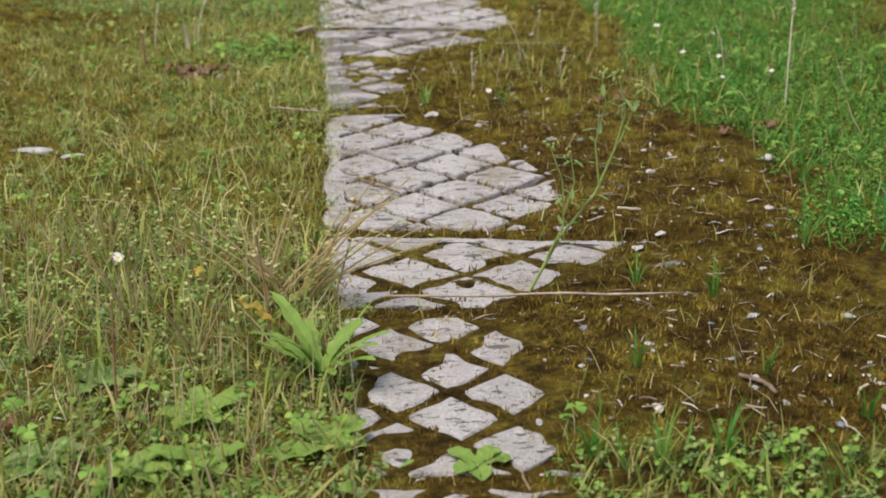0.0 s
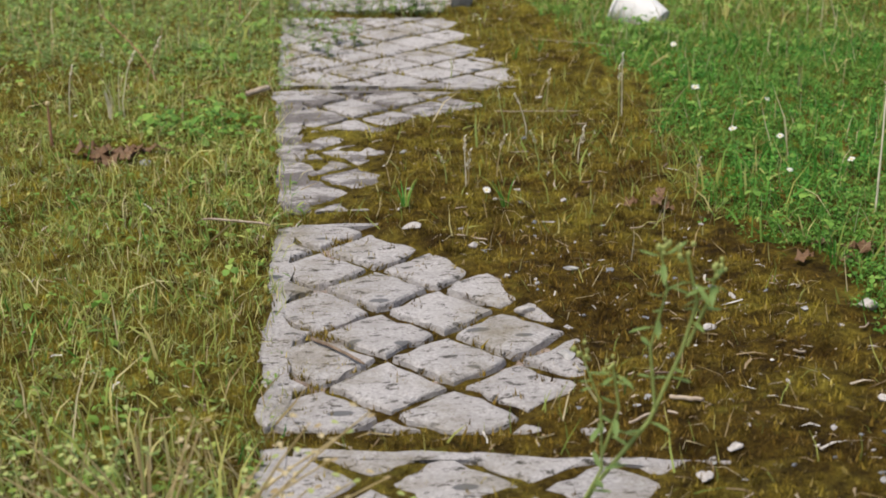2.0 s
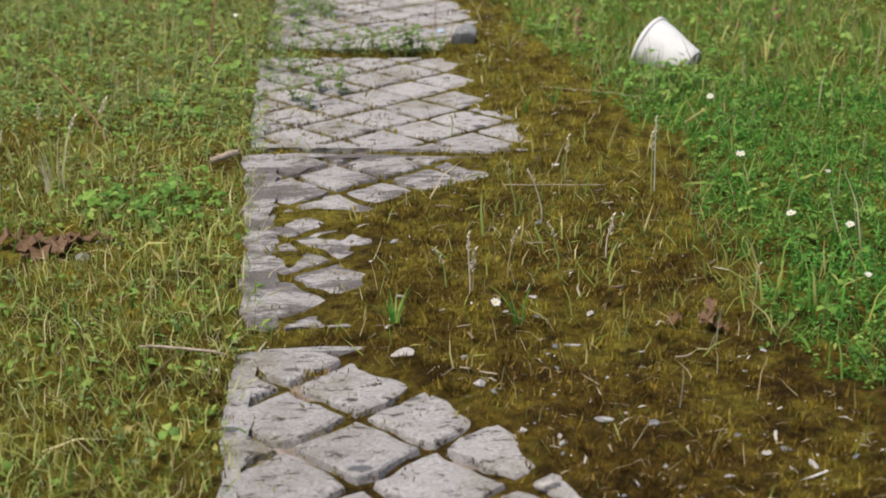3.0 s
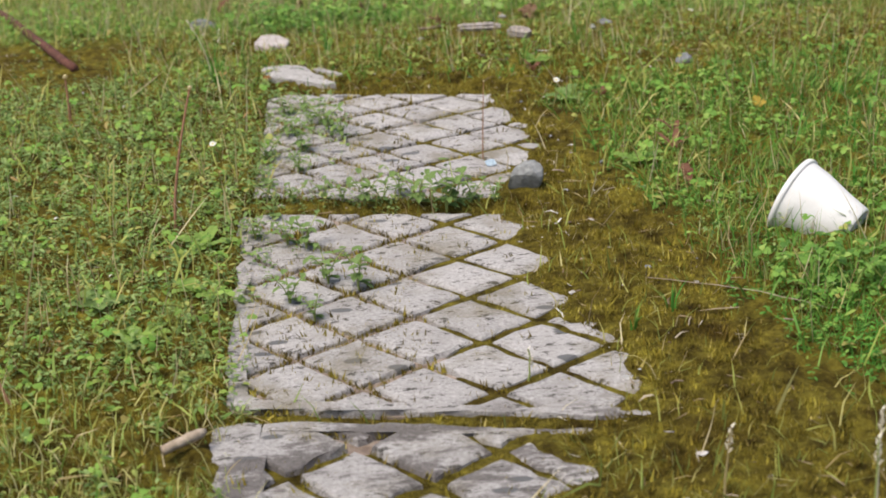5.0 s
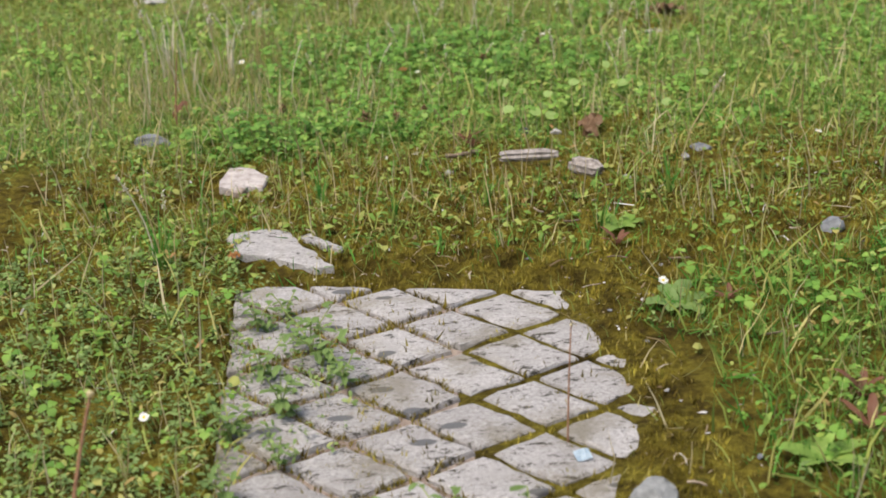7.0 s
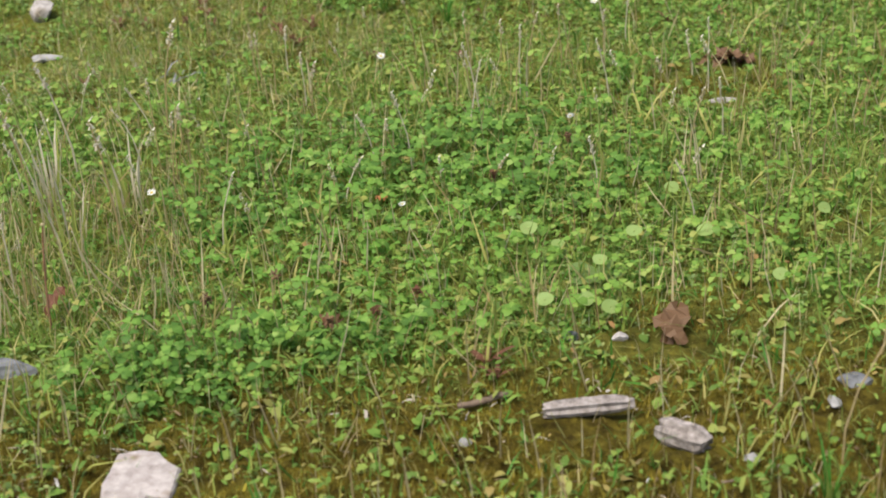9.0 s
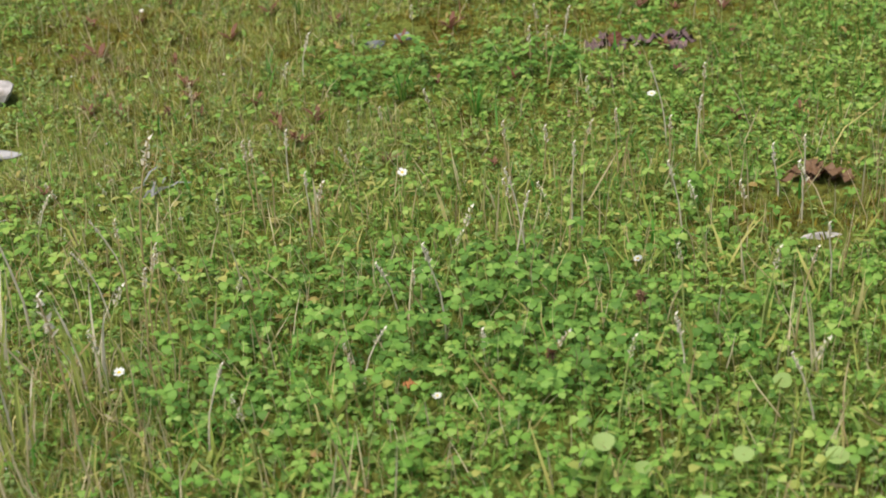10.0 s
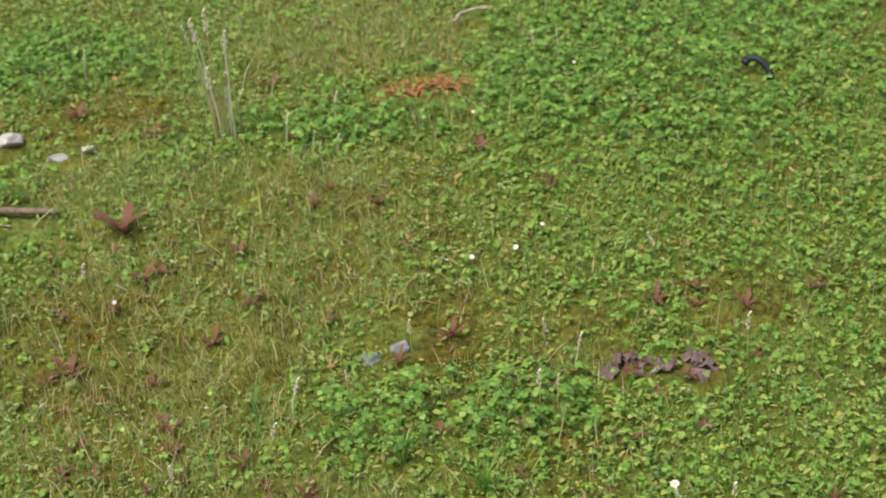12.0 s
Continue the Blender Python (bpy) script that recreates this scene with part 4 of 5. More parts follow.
def heap(name, x, y, count, length, width, mat, label, seed=0, rise=0.6, category="dead leaves", spread=0.03, twigs=False):
    """A heap of curled dead leaves on one root."""
    r = random.Random(seed)
    e = rooted(name, x, y, label, category)
    for k in range(count):
        v, f = long_leaf(length * r.uniform(0.6, 1.1), width * r.uniform(0.7, 1.2), r.uniform(0, 6.28), r.uniform(0.05, rise), 0.5, 0.25, 7, 0.4)
        v = v + np.array([r.uniform(-1, 1) * spread, r.uniform(-0.5, 0.5) * spread, 0.003 + 0.010 * r.random()])
        array_part("leaf", (v, f), mat, e)
    return e


# white plastic cup lying on its side in the clover
cup = new("plastic_cup")
cup.empty_display_size = 0.05
tagged(cup, "dirty white plastic cup lying tipped over in the clover", "cup")
cup.matrix_world = Matrix.Translation((0.525, 2.590, 0.027)) @ Vector((0.064, -0.052, -0.030)).to_track_quat("Z", "Y").to_matrix().to_4x4() @ Matrix.Diagonal((0.93, 0.93, 0.95, 1))


def turned(profile, sides=40):
    bm = bmesh.new()
    rings = [[bm.verts.new((r * math.cos(2 * math.pi * j / sides), r * math.sin(2 * math.pi * j / sides), z)) for j in range(sides)] for r, z in profile]
    for a, b in zip(rings, rings[1:]):
        for j in range(sides):
            bm.faces.new((a[j], a[(j + 1) % sides], b[(j + 1) % sides], b[j]))
    return bm, rings


bm, rings = turned([(0.0465, 0.004), (0.0420, 0.026), (0.0350, 0.056), (0.0295, 0.079), (0.0280, 0.0815), (0.0250, 0.0820), (0.0250, 0.0795), (0.0330, 0.054), (0.0405, 0.026), (0.0450, 0.004)])
bm.faces.new(rings[5][::-1])
for v in bm.verts:
    k = 0.0016 * noise.noise(v.co * 40)
    v.co += Vector((v.co.x, v.co.y, 0)).normalized() * k
part("wall", bm, PLASTIC, cup, smooth=True)
bm, rings = turned([(0.0463, 0.006), (0.0482, 0.0055), (0.0487, 0.003), (0.0480, 0.0), (0.0458, 0.0), (0.0448, 0.003), (0.0463, 0.006)])
part("rim", bm, PLASTIC, cup, "rolled white rim", smooth=True)

# stones: x, y, size, kind
STONES = [
          ("stone", 0.166, 3.536, (0.018, 0.014, 0.010), GREY_STONE, "small dark grey stone"),
          ("stone", -0.200, 3.722, (0.050, 0.030, 0.024), BLUE_STONE, "dark slate-grey stone half hidden in clover"),
          ("stone", 0.468, 3.548, (0.034, 0.020, 0.014), BLUE_STONE, "flat bluish-grey stone chip"),
          ("stone", 0.540, 3.262, (0.030, 0.026, 0.022), BLUE_STONE, "bluish-grey stone chip in the moss"),
          ("stone", 0.442, 3.522, (0.022, 0.016, 0.010), GREY_STONE, "small grey stone in the moss"),
          ("stone", 0.363, 3.462, (0.016, 0.012, 0.008), GREY_STONE, "small grey stone in the moss"),
          ("stone", 0.307, 3.668, (0.016, 0.010, 0.010), PALE_STONE, "pale stone chip among clover"),
          ("stone", 0.268, 3.680, (0.016, 0.012, 0.012), BLUE_STONE, "bluish stone chip among clover"),
          ("stone", -0.390, 1.455, (0.075, 0.035, 0.011), GREY_STONE, "flat pale stone sunk in the grass"),
          ("stone", -0.325, 1.410, (0.040, 0.020, 0.008), GREY_STONE, "flat pale stone sunk in the grass"),
          ("stone", -0.170, 1.826, (0.020, 0.016, 0.012), BLUE_STONE, "bluish-grey pebble beside dead leaves"),
          ("stone", 0.558, 1.308, (0.026, 0.018, 0.014), PALE_STONE, "pale stone at the edge of the grass"),
          ("stone", 0.539, 4.246, (0.050, 0.012, 0.010), PALE_STONE, "narrow pale stone among clover"),
          ("stone", -0.343, 4.836, (0.060, 0.040, 0.036), PALE_STONE, "whitish rock in the grass"),
          ("stone", -0.315, 4.676, (0.055, 0.030, 0.012), GREY_STONE, "flat grey stone in the grass"),
          ("stone", -0.352, 5.462, (0.050, 0.040, 0.034), PALE_STONE, "pale rounded rock in the grass"),
          ("stone", -0.284, 5.407, (0.036, 0.018, 0.016), GREY_STONE, "grey stone in the grass"),
          ("stone", -0.236, 5.41, (0.030, 0.014, 0.014), PALE_STONE, "pale stone in the grass"),
          ("stone", 0.146, 1.566, (0.022, 0.012, 0.010), PALE_STONE, "pale stone chip on the moss"),
          ("stone", 0.208, 1.498, (0.012, 0.010, 0.008), PALE_STONE, "pale stone chip on the moss"),
          ("stone", 0.275, 1.235, (0.020, 0.030, 0.010), GREY_STONE, "crumbled grey concrete beside a slab"),
          ("stone", 0.246, 1.336, (0.020, 0.010, 0.010), PALE_STONE, "pale stone chip beside a slab")]
for k, (name, x, y, size, mat, label) in enumerate(STONES):
    lump(name, x, y, size, mat, label, "stone", k + 3, 0.25, None if size[0] < 1.4 * size[1] else (k * 37) % 24 - 12)

# pebbles on the moss
r = random.Random(5)
kinds = [(PALE_STONE, "small whitish pebble on the moss"), (GREY_STONE, "small grey pebble on the moss"), (BLUE_STONE, "small slate-blue pebble on the moss"), (PALE_STONE, "small whitish pebble on the moss")]
KNOWN = [(0.405, 1.272, 0.012), (0.327, 1.131, 0.009), (0.362, 1.214, 0.008), (0.379, 1.043, 0.012), (0.345, 1.004, 0.011), (0.300, 1.430, 0.012), (0.337, 1.418, 0.012),
         (0.320, 0.749, 0.014), (0.305, 0.614, 0.016), (0.515, 0.794, 0.011), (0.376, 0.951, 0.016), (0.348, 0.997, 0.012), (0.515, 1.113, 0.012), (0.425, 0.801, 0.012),
         (0.263, 0.787, 0.011), (0.249, 0.638, 0.007), (0.187, 0.586, 0.014), (0.205, 0.60, 0.010), (0.447, 0.571, 0.012), (0.394, 0.651, 0.009)]
for k in range(150):
    if k < len(KNOWN):
        x, y, s = KNOWN[k]
    else:
        y = r.choice([r.uniform(0.58, 1.6), r.uniform(0.58, 1.6), r.uniform(1.6, 3.3)])
        x = r.uniform(along(COVER, y) + 0.02, max(along(OPEN, y), 0.3))
        s = r.choice([0.004, 0.005, 0.006, 0.009])
    mat, label = kinds[k % 4]
    lump("pebble", x, y, (s * r.uniform(0.9, 1.7), s * r.uniform(0.6, 1.0), s * r.uniform(0.35, 0.6)), mat, label, "pebble", 100 + k, 0.1, None, "pebbles on the moss")

# sticks and twigs
twig("stick", (0.080, 0.863), (0.362, 0.840), 0.0014, WOOD, "long thin bleached stalk lying across the path", "stick", 0.0, 0.009, 2)
twig("twig", (0.384, 0.668), (0.408, 0.632), 0.0022, TWIG, "short curved grey twig on the moss", "twig", 0.14, 0.004, 3)
twig("twig", (0.165, 3.574), (0.205, 3.584), 0.0028, TWIG, "short brown twig in the moss", "twig", 0.0, 0.004, 5)
twig("twig", (-0.072, 2.128), (-0.040, 2.152), 0.0045, WOOD, "pale chip of wood beside the slabs", "wood chip", 0.0, 0.010, 6)
twig("twig", (-0.075, 1.560), (-0.002, 1.549), 0.0014, WOOD, "thin pale stalk lying beside the slab", "stalk", 0.05, 0.012, 7)
twig("twig", (0.345, 1.128), (0.372, 1.124), 0.0020, WOOD, "short pale twig on the moss", "twig", 0.0, 0.004, 8)
twig("twig", (0.305, 1.085), (0.325, 1.100), 0.0012, WOOD, "short pale twig on the moss", "twig", 0.0, 0.004, 9)
twig("twig", (0.349, 2.426), (0.493, 2.330), 0.0004, WOOD, "long thin straw lying on the moss", "stalk", 0.05, 0.006, 10)
twig("twig", (0.266, 2.010), (0.379, 1.998), 0.0007, WOOD, "thin straw lying on the moss", "stalk", 0.0, 0.005, 11)
twig("twig", (0.050, 1.285), (0.098, 1.225), 0.0016, TWIG, "dark twig lying in a groove of the slab", "twig", 0.03, 0.003, 12)
twig("twig", (0.328, 5.693), (0.395, 5.731), 0.0028, WOOD, "whitish forked twig in the dry grass", "twig", 0.25, 0.014, 13)
twig("stick", (-0.385, 5.277), (-0.26, 5.247), 0.005, TWIG, "weathered stick lying in the grass", "stick", 0.0, 0.010, 14)
twig("iron_bar", (-0.360, 3.388), (-0.585, 3.900), 0.0075, RUST, "rusty iron bar sticking up out of the herbs", "iron bar", 0.0, 0.002, 15, end_lift=0.01)
for k in range(64):
    y = r.uniform(0.6, 3.55)
    x = r.uniform(along(COVER, y) + 0.03, max(0.5, along(OPEN, y)))
    a, l = r.uniform(-0.7, 0.7), r.uniform(0.006, 0.022)
    twig("twig", (x, y), (x + l * math.cos(a), y + l * math.sin(a)), r.choice([0.0006, 0.0008, 0.0011]), r.choice([WOOD, WOOD, TWIG]), "tiny dry twig on the moss", "twig", r.uniform(-0.2, 0.2), 0.004, 200 + k,
         "twigs on the moss")



def split_wood(name, a, b, wide, high, label, seed, mat):
    """A weathered split of wood: flat-sided, grooved along its grain, with ragged ends."""
    rr = random.Random(seed)
    ax = (Vector((*b, 0)) - Vector((*a, 0)))
    d, length = ax.normalized(), ax.length
    side = Vector((-d.y, d.x, 0))
    z0 = max(ground_z(*a), ground_z(*b)) - 0.002
    bm = bmesh.new()
    count, rings = 18, []
    ridge = [rr.uniform(0.72, 1.12) for _ in range(count)]
    late = [rr.uniform(-0.05, 0.07) for _ in range(count)]
    for k in range(8):
        t = k / 7
        ring = []
        for i in range(count):
            u = 2 * math.pi * i / count
            r0 = ridge[i] * (0.94 + 0.08 * rr.random()) * (0.72 + 0.28 * min(1, 6 * t, 6 * (1 - t)))
            along_t = t + (late[i] if k in (0, 7) else 0)
            p = Vector((*a, z0)) + d * length * along_t + side * wide * 0.5 * r0 * math.cos(u) + Vector((0, 0, high * (0.42 + 0.5 * r0 * max(-0.8, math.sin(u)))))
            ring.append(bm.verts.new(p))
        rings.append(ring)
    for p, q in zip(rings, rings[1:]):
        for i in range(count):
            bm.faces.new((p[i], p[(i + 1) % count], q[(i + 1) % count], q[i]))
    bm.faces.new(rings[0][::-1])
    bm.faces.new(rings[-1])
    return tagged(part(name, bm, mat), label, "stick")


split_wood("stick", (0.228, 3.548), (0.292, 3.547), 0.015, 0.016, "short bleached piece of split wood lying on the moss", 31, SPLIT)
split_wood("stick", (0.308, 3.508), (0.336, 3.482), 0.019, 0.021, "stubby broken end of a weathered branch on the moss", 32, SPLIT)

# upright red-brown stems
for x, y, h, lean, th, label in ((-0.124, 2.660, 0.150, (0.028, 0.02), 0.0018, "dead upright red-brown flower stem among herbs"), (-0.30, 1.915, 0.055, (0.0, 0), 0.0022, "short dead brown stem in the grass"),
                                 (-0.315, 3.105, 0.060, (0.0, 0), 0.0022, "short dead brown stem among herbs"), (0.222, 2.866, 0.098, (0.004, 0.004), 0.0008, "thin brown flower stem beside the slab"),
                                 (-0.145, 0.640, 0.10, (0.004, 0), 0.0012, "thin dead brown stem among weeds"), (-0.028, 0.800, 0.10, (-0.008, 0), 0.0012, "thin dead brown stem among weeds"),
                                 (-0.185, 0.930, 0.05, (0.014, 0), 0.0011, "dark dead stem among weeds"), (-0.178, 3.80, 0.10, (0.01, 0), 0.0012, "brown dead stem among clover"),
                                 (0.256, 4.948, 0.055, (0, 0), 0.0009, "thin dead brown stem in the thin grass"), (-0.21, 2.235, 0.09, (-0.08, 0.05), 0.0012, "arching thin brown stem over the herbs")):
    e = rooted("dead_weed", x, y, label, "dead weed", "dead weeds")
    pts = [(lean[0] * t ** 1.5, lean[1] * t ** 1.5, h * t) for t in (0, 0.2, 0.4, 0.6, 0.8, 1)]
    part("stem", tube(bmesh.new(), pts, [th, th, th * 0.9, th * 0.8, th * 0.7, th * 0.6], 6), STEM, e)
    bm = bmesh.new()
    bmesh.ops.create_icosphere(bm, subdivisions=1, radius=th * 1.6, matrix=Matrix.Translation(pts[-1]))
    part("seed_head", bm, STRAW, e, "pale dry flower head")

# broad-leaved plants at the near edge of the path
rosette("dandelion", 0.022, 0.705, 12, BROAD, "dandelion rosette with long toothed green leaves", "dandelion", 0.085, 0.0085, 0.30, 1.15, 3)
rosette("plantain", 0.030, 0.568, 7, BROAD, "broad-leaved green weed at the slab edge", "weed", 0.050, 0.013, 0.05, 0.55, 4)
rosette("plantain", 0.150, 0.535, 5, BROAD, "small broad-leaved green weed between slabs", "weed", 0.030, 0.009, 0.05, 0.35, 6)
for k, (x, y, l) in enumerate(((-0.19, 0.545, 0.04), (-0.12, 0.53, 0.04), (-0.06, 0.54, 0.045), (-0.17, 0.70, 0.04), (-0.07, 0.62, 0.04), 
                               (-0.085, 2.60, 0.035), (-0.17, 2.44, 0.035), (-0.12, 2.36, 0.03), (-0.08, 2.48, 0.035), (0.35, 3.10, 0.04), (0.33, 3.30, 0.035), (0.27, 3.86, 0.035), (0.31, 3.79, 0.035), (0.24, 3.80, 0.03),
                               (0.40, 2.80, 0.035))):
    rosette("plantain", x, y, 6, BROAD if k % 3 else HERB, "low broad-leaved green weed", "weed", l, l * 0.24, 0.08, 0.6, 20 + k, group="broad-leaved weeds")
# sprouts growing over the slabs
for k, (x, y, h) in enumerate(((0.045, 2.49, 0.045), (0.075, 2.47, 0.05), (0.0, 2.60, 0.04), (0.02, 2.585, 0.045), (0.01, 2.44, 0.04), (0.035, 2.40, 0.03), (0.08, 2.71, 0.05), (0.14, 2.70, 0.05), (0.18, 2.69, 0.06),
                               (0.02, 3.05, 0.05), (0.03, 3.02, 0.05), (-0.02, 3.0, 0.045), (0.0, 2.93, 0.05), (0.05, 2.98, 0.04), (0.17, 2.68, 0.055), (0.12, 2.745, 0.04), (-0.03, 2.75, 0.035), (0.0, 2.735, 0.03), (0.035, 2.735, 0.035), (0.055, 2.73, 0.03), (0.10, 2.72, 0.03), (0.20, 2.71, 0.035), (0.225, 2.705, 0.03), (-0.035, 2.80, 0.035), (-0.02, 2.68, 0.03), (-0.035, 2.62, 0.035), (0.0, 2.85, 0.03), (-0.03, 3.10, 0.04), (-0.005, 3.13, 0.03), (-0.04, 2.90, 0.04))):
    e = rooted("weed_sprout", x, y, "small green weed sprouting from a slab joint", "weed", "weeds in the slab joints", -0.003)
    for j in range(3):
        rr = random.Random(300 + 3 * k + j)
        ang, bend = j * 2.1 + k, rr.uniform(0.2, 0.6)
        line = [(bend * t * t * h * math.cos(ang), bend * t * t * h * math.sin(ang), h * 0.85 * t) for t in (0, 0.33, 0.66, 1)]
        shoot = part("shoot", tube(bmesh.new(), line, [0.0008, 0.0007, 0.0006, 0.0004], 5), WEED, e)
        for m in range(8):
            t = 0.2 + 0.8 * m / 7
            at = (bend * t * t * h * math.cos(ang), bend * t * t * h * math.sin(ang), h * 0.85 * t)
            array_part("leaf", leaflet(h * rr.uniform(0.2, 0.32), h * 0.14, m * 2.4 + rr.uniform(-0.4, 0.4), at, rr.uniform(-0.2, 0.5), 0.2), HERB, shoot)

# tall flowering weed leaning over the moss beside the slabs
weed = rooted("tall_weed", 0.224, 0.905, "tall thin flowering weed with small yellow-green buds", "weed")
branches = [[(0, 0, 0), (0.030, 0.004, 0.055), (0.066, 0.010, 0.098), (0.086, 0.012, 0.145), (0.096, 0.014, 0.180), (0.088, 0.012, 0.215)], [(0.018, 0.002, 0.036), (0.034, 0.0, 0.070), (0.033, 0.004, 0.115), (0.020, 0.006, 0.152)],
            [(0.070, 0.010, 0.105), (0.066, 0.012, 0.150), (0.076, 0.012, 0.190), (0.070, 0.010, 0.222)], [(0.090, 0.012, 0.150), (0.104, 0.012, 0.185), (0.106, 0.006, 0.205)], [(0.034, 0.0, 0.080), (0.044, -0.004, 0.115), (0.040, 0, 0.145)]]
for k, line in enumerate(branches):
    th = 0.0017 if k == 0 else 0.0011
    part("stem", tube(bmesh.new(), line, [th * (1 - 0.55 * j / len(line)) for j in range(len(line))], 6), WEED, weed)
    rr = random.Random(k)
    for j in range(10):
        t = rr.uniform(0.15, 0.95) * (len(line) - 1)
        i0 = int(t)
        p = Vector(line[i0]).lerp(Vector(line[min(i0 + 1, len(line) - 1)]), t - i0)
        array_part("leaf", leaflet(rr.uniform(0.010, 0.020), 0.0045, rr.uniform(0, 6.28), p, rr.uniform(-0.5, 0.6)), HERB, weed)
    for j in range(7):
        q = Vector(line[-1]) + Vector((rr.uniform(-1, 1), rr.uniform(-1, 1), rr.uniform(-1.6, 1))) * 0.006
        bm = bmesh.new()
        bmesh.ops.create_icosphere(bm, subdivisions=1, radius=rr.uniform(0.0010, 0.0018), matrix=Matrix.Translation(q) @ Matrix.Diagonal((1, 1, 1.5, 1)))
        part("bud", bm, WEED, weed, "yellow-green flower bud")

# dry seeding weed with many pale stalks leaning over the slabs
straw = rooted("dry_weed", -0.012, 0.880, "dry straw-coloured weed with seed pods leaning over the slabs", "dry weed")
rr = random.Random(9)
for k in range(22):
    reach, h = rr.uniform(0.03, 0.17), rr.uniform(0.07, 0.17)
    if k > 13:
        reach, h = rr.uniform(-0.10, 0.03), rr.uniform(0.06, 0.12)
    dy = rr.uniform(-0.05, 0.05)
    x0 = rr.uniform(-0.03, 0.02)
    line = [(x0 + reach * t ** 1.2, dy * t, h * (t - 0.12 * t * t)) for t in (0, 0.25, 0.5, 0.75, 1)]
    part("stalk", tube(bmesh.new(), line, [0.0013, 0.0012, 0.0010, 0.0008, 0.0005], 5), STRAW, straw)
    pieces = []
    for j in range(10):
        t = 0.35 + 0.65 * j / 9
        p = Vector((x0 + reach * t ** 1.2, dy * t, h * (t - 0.12 * t * t)))
        a = j * 2.4
        q = p + Vector((math.cos(a), math.sin(a), 0.3)) * 0.008
        pieces.append(strip([p, (p + q) / 2, q], [0.0002, 0.0002], (0, 0, 1)))
        pieces.append(leaflet(0.0058, 0.0046, a, q, -0.2))
    tagged(array_part("seed_head", joined(pieces), WEED if k % 3 == 0 else STRAW, straw, "tiny pale seed pods on hair-thin stalks"), kind="stuff")
# hay-like weed cluster farther left
for k, (x, y) in enumerate(((-0.10, 0.93), (-0.16, 0.83), (-0.05, 0.95), (-0.21, 1.0), (-0.24, 0.75), (-0.09, 0.74))):
    e = rooted("dry_weed", x, y, "tangle of dry weed stalks with yellow-green heads", "dry weed", "dry weeds at the start of the path")
    for j in range(9):
        dx, dy, h = rr.uniform(-0.05, 0.05), rr.uniform(-0.04, 0.04), rr.uniform(0.05, 0.11)
        line = [(dx * t, dy * t, h * (t - 0.1 * t * t)) for t in (0, 0.33, 0.66, 1)]
        part("stalk", tube(bmesh.new(), line, [0.0009, 0.0008, 0.0006, 0.0004], 5), STRAW if j % 3 else WEED, e)
    pieces = []
    for j in range(36):
        pieces.append(leaflet(0.005, 0.004, rr.uniform(0, 6.28), (rr.uniform(-0.05, 0.05), rr.uniform(-0.04, 0.04), rr.uniform(0.04, 0.10)), rr.uniform(-0.5, 0.5)))
    tagged(array_part("seed_head", joined(pieces), WEED, e, "tiny yellow-green seed pods"), kind="stuff")

# seed stalks
STALKS = [(0.211, 1.700, 0.062, (0.0, 0)), (0.214, 1.704, 0.045, (0.003, 0)), (0.272, 1.920, 0.060, (-0.008, 0)), (0.300, 1.905, 0.058, (-0.016, 0)), (0.339, 2.030, 0.055, (0.004, 0)), (0.426, 1.970, 0.075, (0, 0)), (0.432, 1.985, 0.085, (0.002, 0)),
          (0.46, 1.62, 0.05, (0.004, 0)), (0.30, 1.75, 0.05, (-0.01, 0)), (0.35, 1.78, 0.045, (0.008, 0)), (0.25, 1.74, 0.05, (0.01, 0)), (0.19, 1.72, 0.04, (-0.01, 0)), (0.641, 1.556, 0.15, (0.014, 0.03)), (0.655, 1.05, 0.15, (0.01, 0.02)),
          (0.22, 2.25, 0.03, (0, 0)), (-0.23, 2.05, 0.09, (0.02, 0)), (-0.20, 2.06, 0.10, (0.025, 0)), (-0.26, 2.10, 0.09, (0, 0)), (-0.30, 2.04, 0.08, (0.01, 0)), (-0.133, 3.250, 0.085, (-0.016, 0)),
          (-0.128, 3.255, 0.080, (0.004, 0)), (-0.140, 3.260, 0.095, (-0.028, 0)), (0.42, 3.44, 0.11, (0.05, 0.02)), (-0.014, 5.418, 0.15, (-0.01, 0)), (-0.043, 5.41, 0.19, (-0.02, 0)), (-0.038, 5.414, 0.20, (-0.005, 0)), (-0.052, 5.414, 0.18, (-0.022, 0)),
          (-0.024, 5.405, 0.17, (0.008, 0)), (-0.048, 5.401, 0.12, (0.0, 0)), (0.101, 5.251, 0.07, (0, 0)), (0.043, 4.809, 0.06, (0.012, 0)), (0.109, 4.83, 0.05, (0.0, 0)), (0.016, 4.755, 0.05, (0.01, 0))]
rr = random.Random(21)
for k in range(52):
    STALKS.append((rr.uniform(-0.05, 0.55), rr.uniform(3.9, 4.55), rr.uniform(0.045, 0.10), (rr.uniform(-0.02, 0.02), rr.uniform(-0.01, 0.01))))
for k in range(24):
    STALKS.append((rr.uniform(-0.26, -0.08), rr.uniform(3.85, 4.4), rr.uniform(0.06, 0.14), (rr.uniform(-0.03, 0.03), 0)))
for k in range(20):
    STALKS.append((rr.uniform(-0.3, 0.7), rr.uniform(4.55, 5.9), rr.uniform(0.03, 0.06), (rr.uniform(-0.01, 0.01), 0)))
for k, (x, y, h, lean) in enumerate(STALKS):
    stalk("grass_stalk", x, y, h, lean, (SEED, STRAW, WEED)[k % 3], "thin dry grass stalk with a pale seed head", rr.uniform(0.010, 0.018) * (1.7 if h > 0.11 else 1.0), k, thick=0.0010 if h > 0.11 else 0.0007)
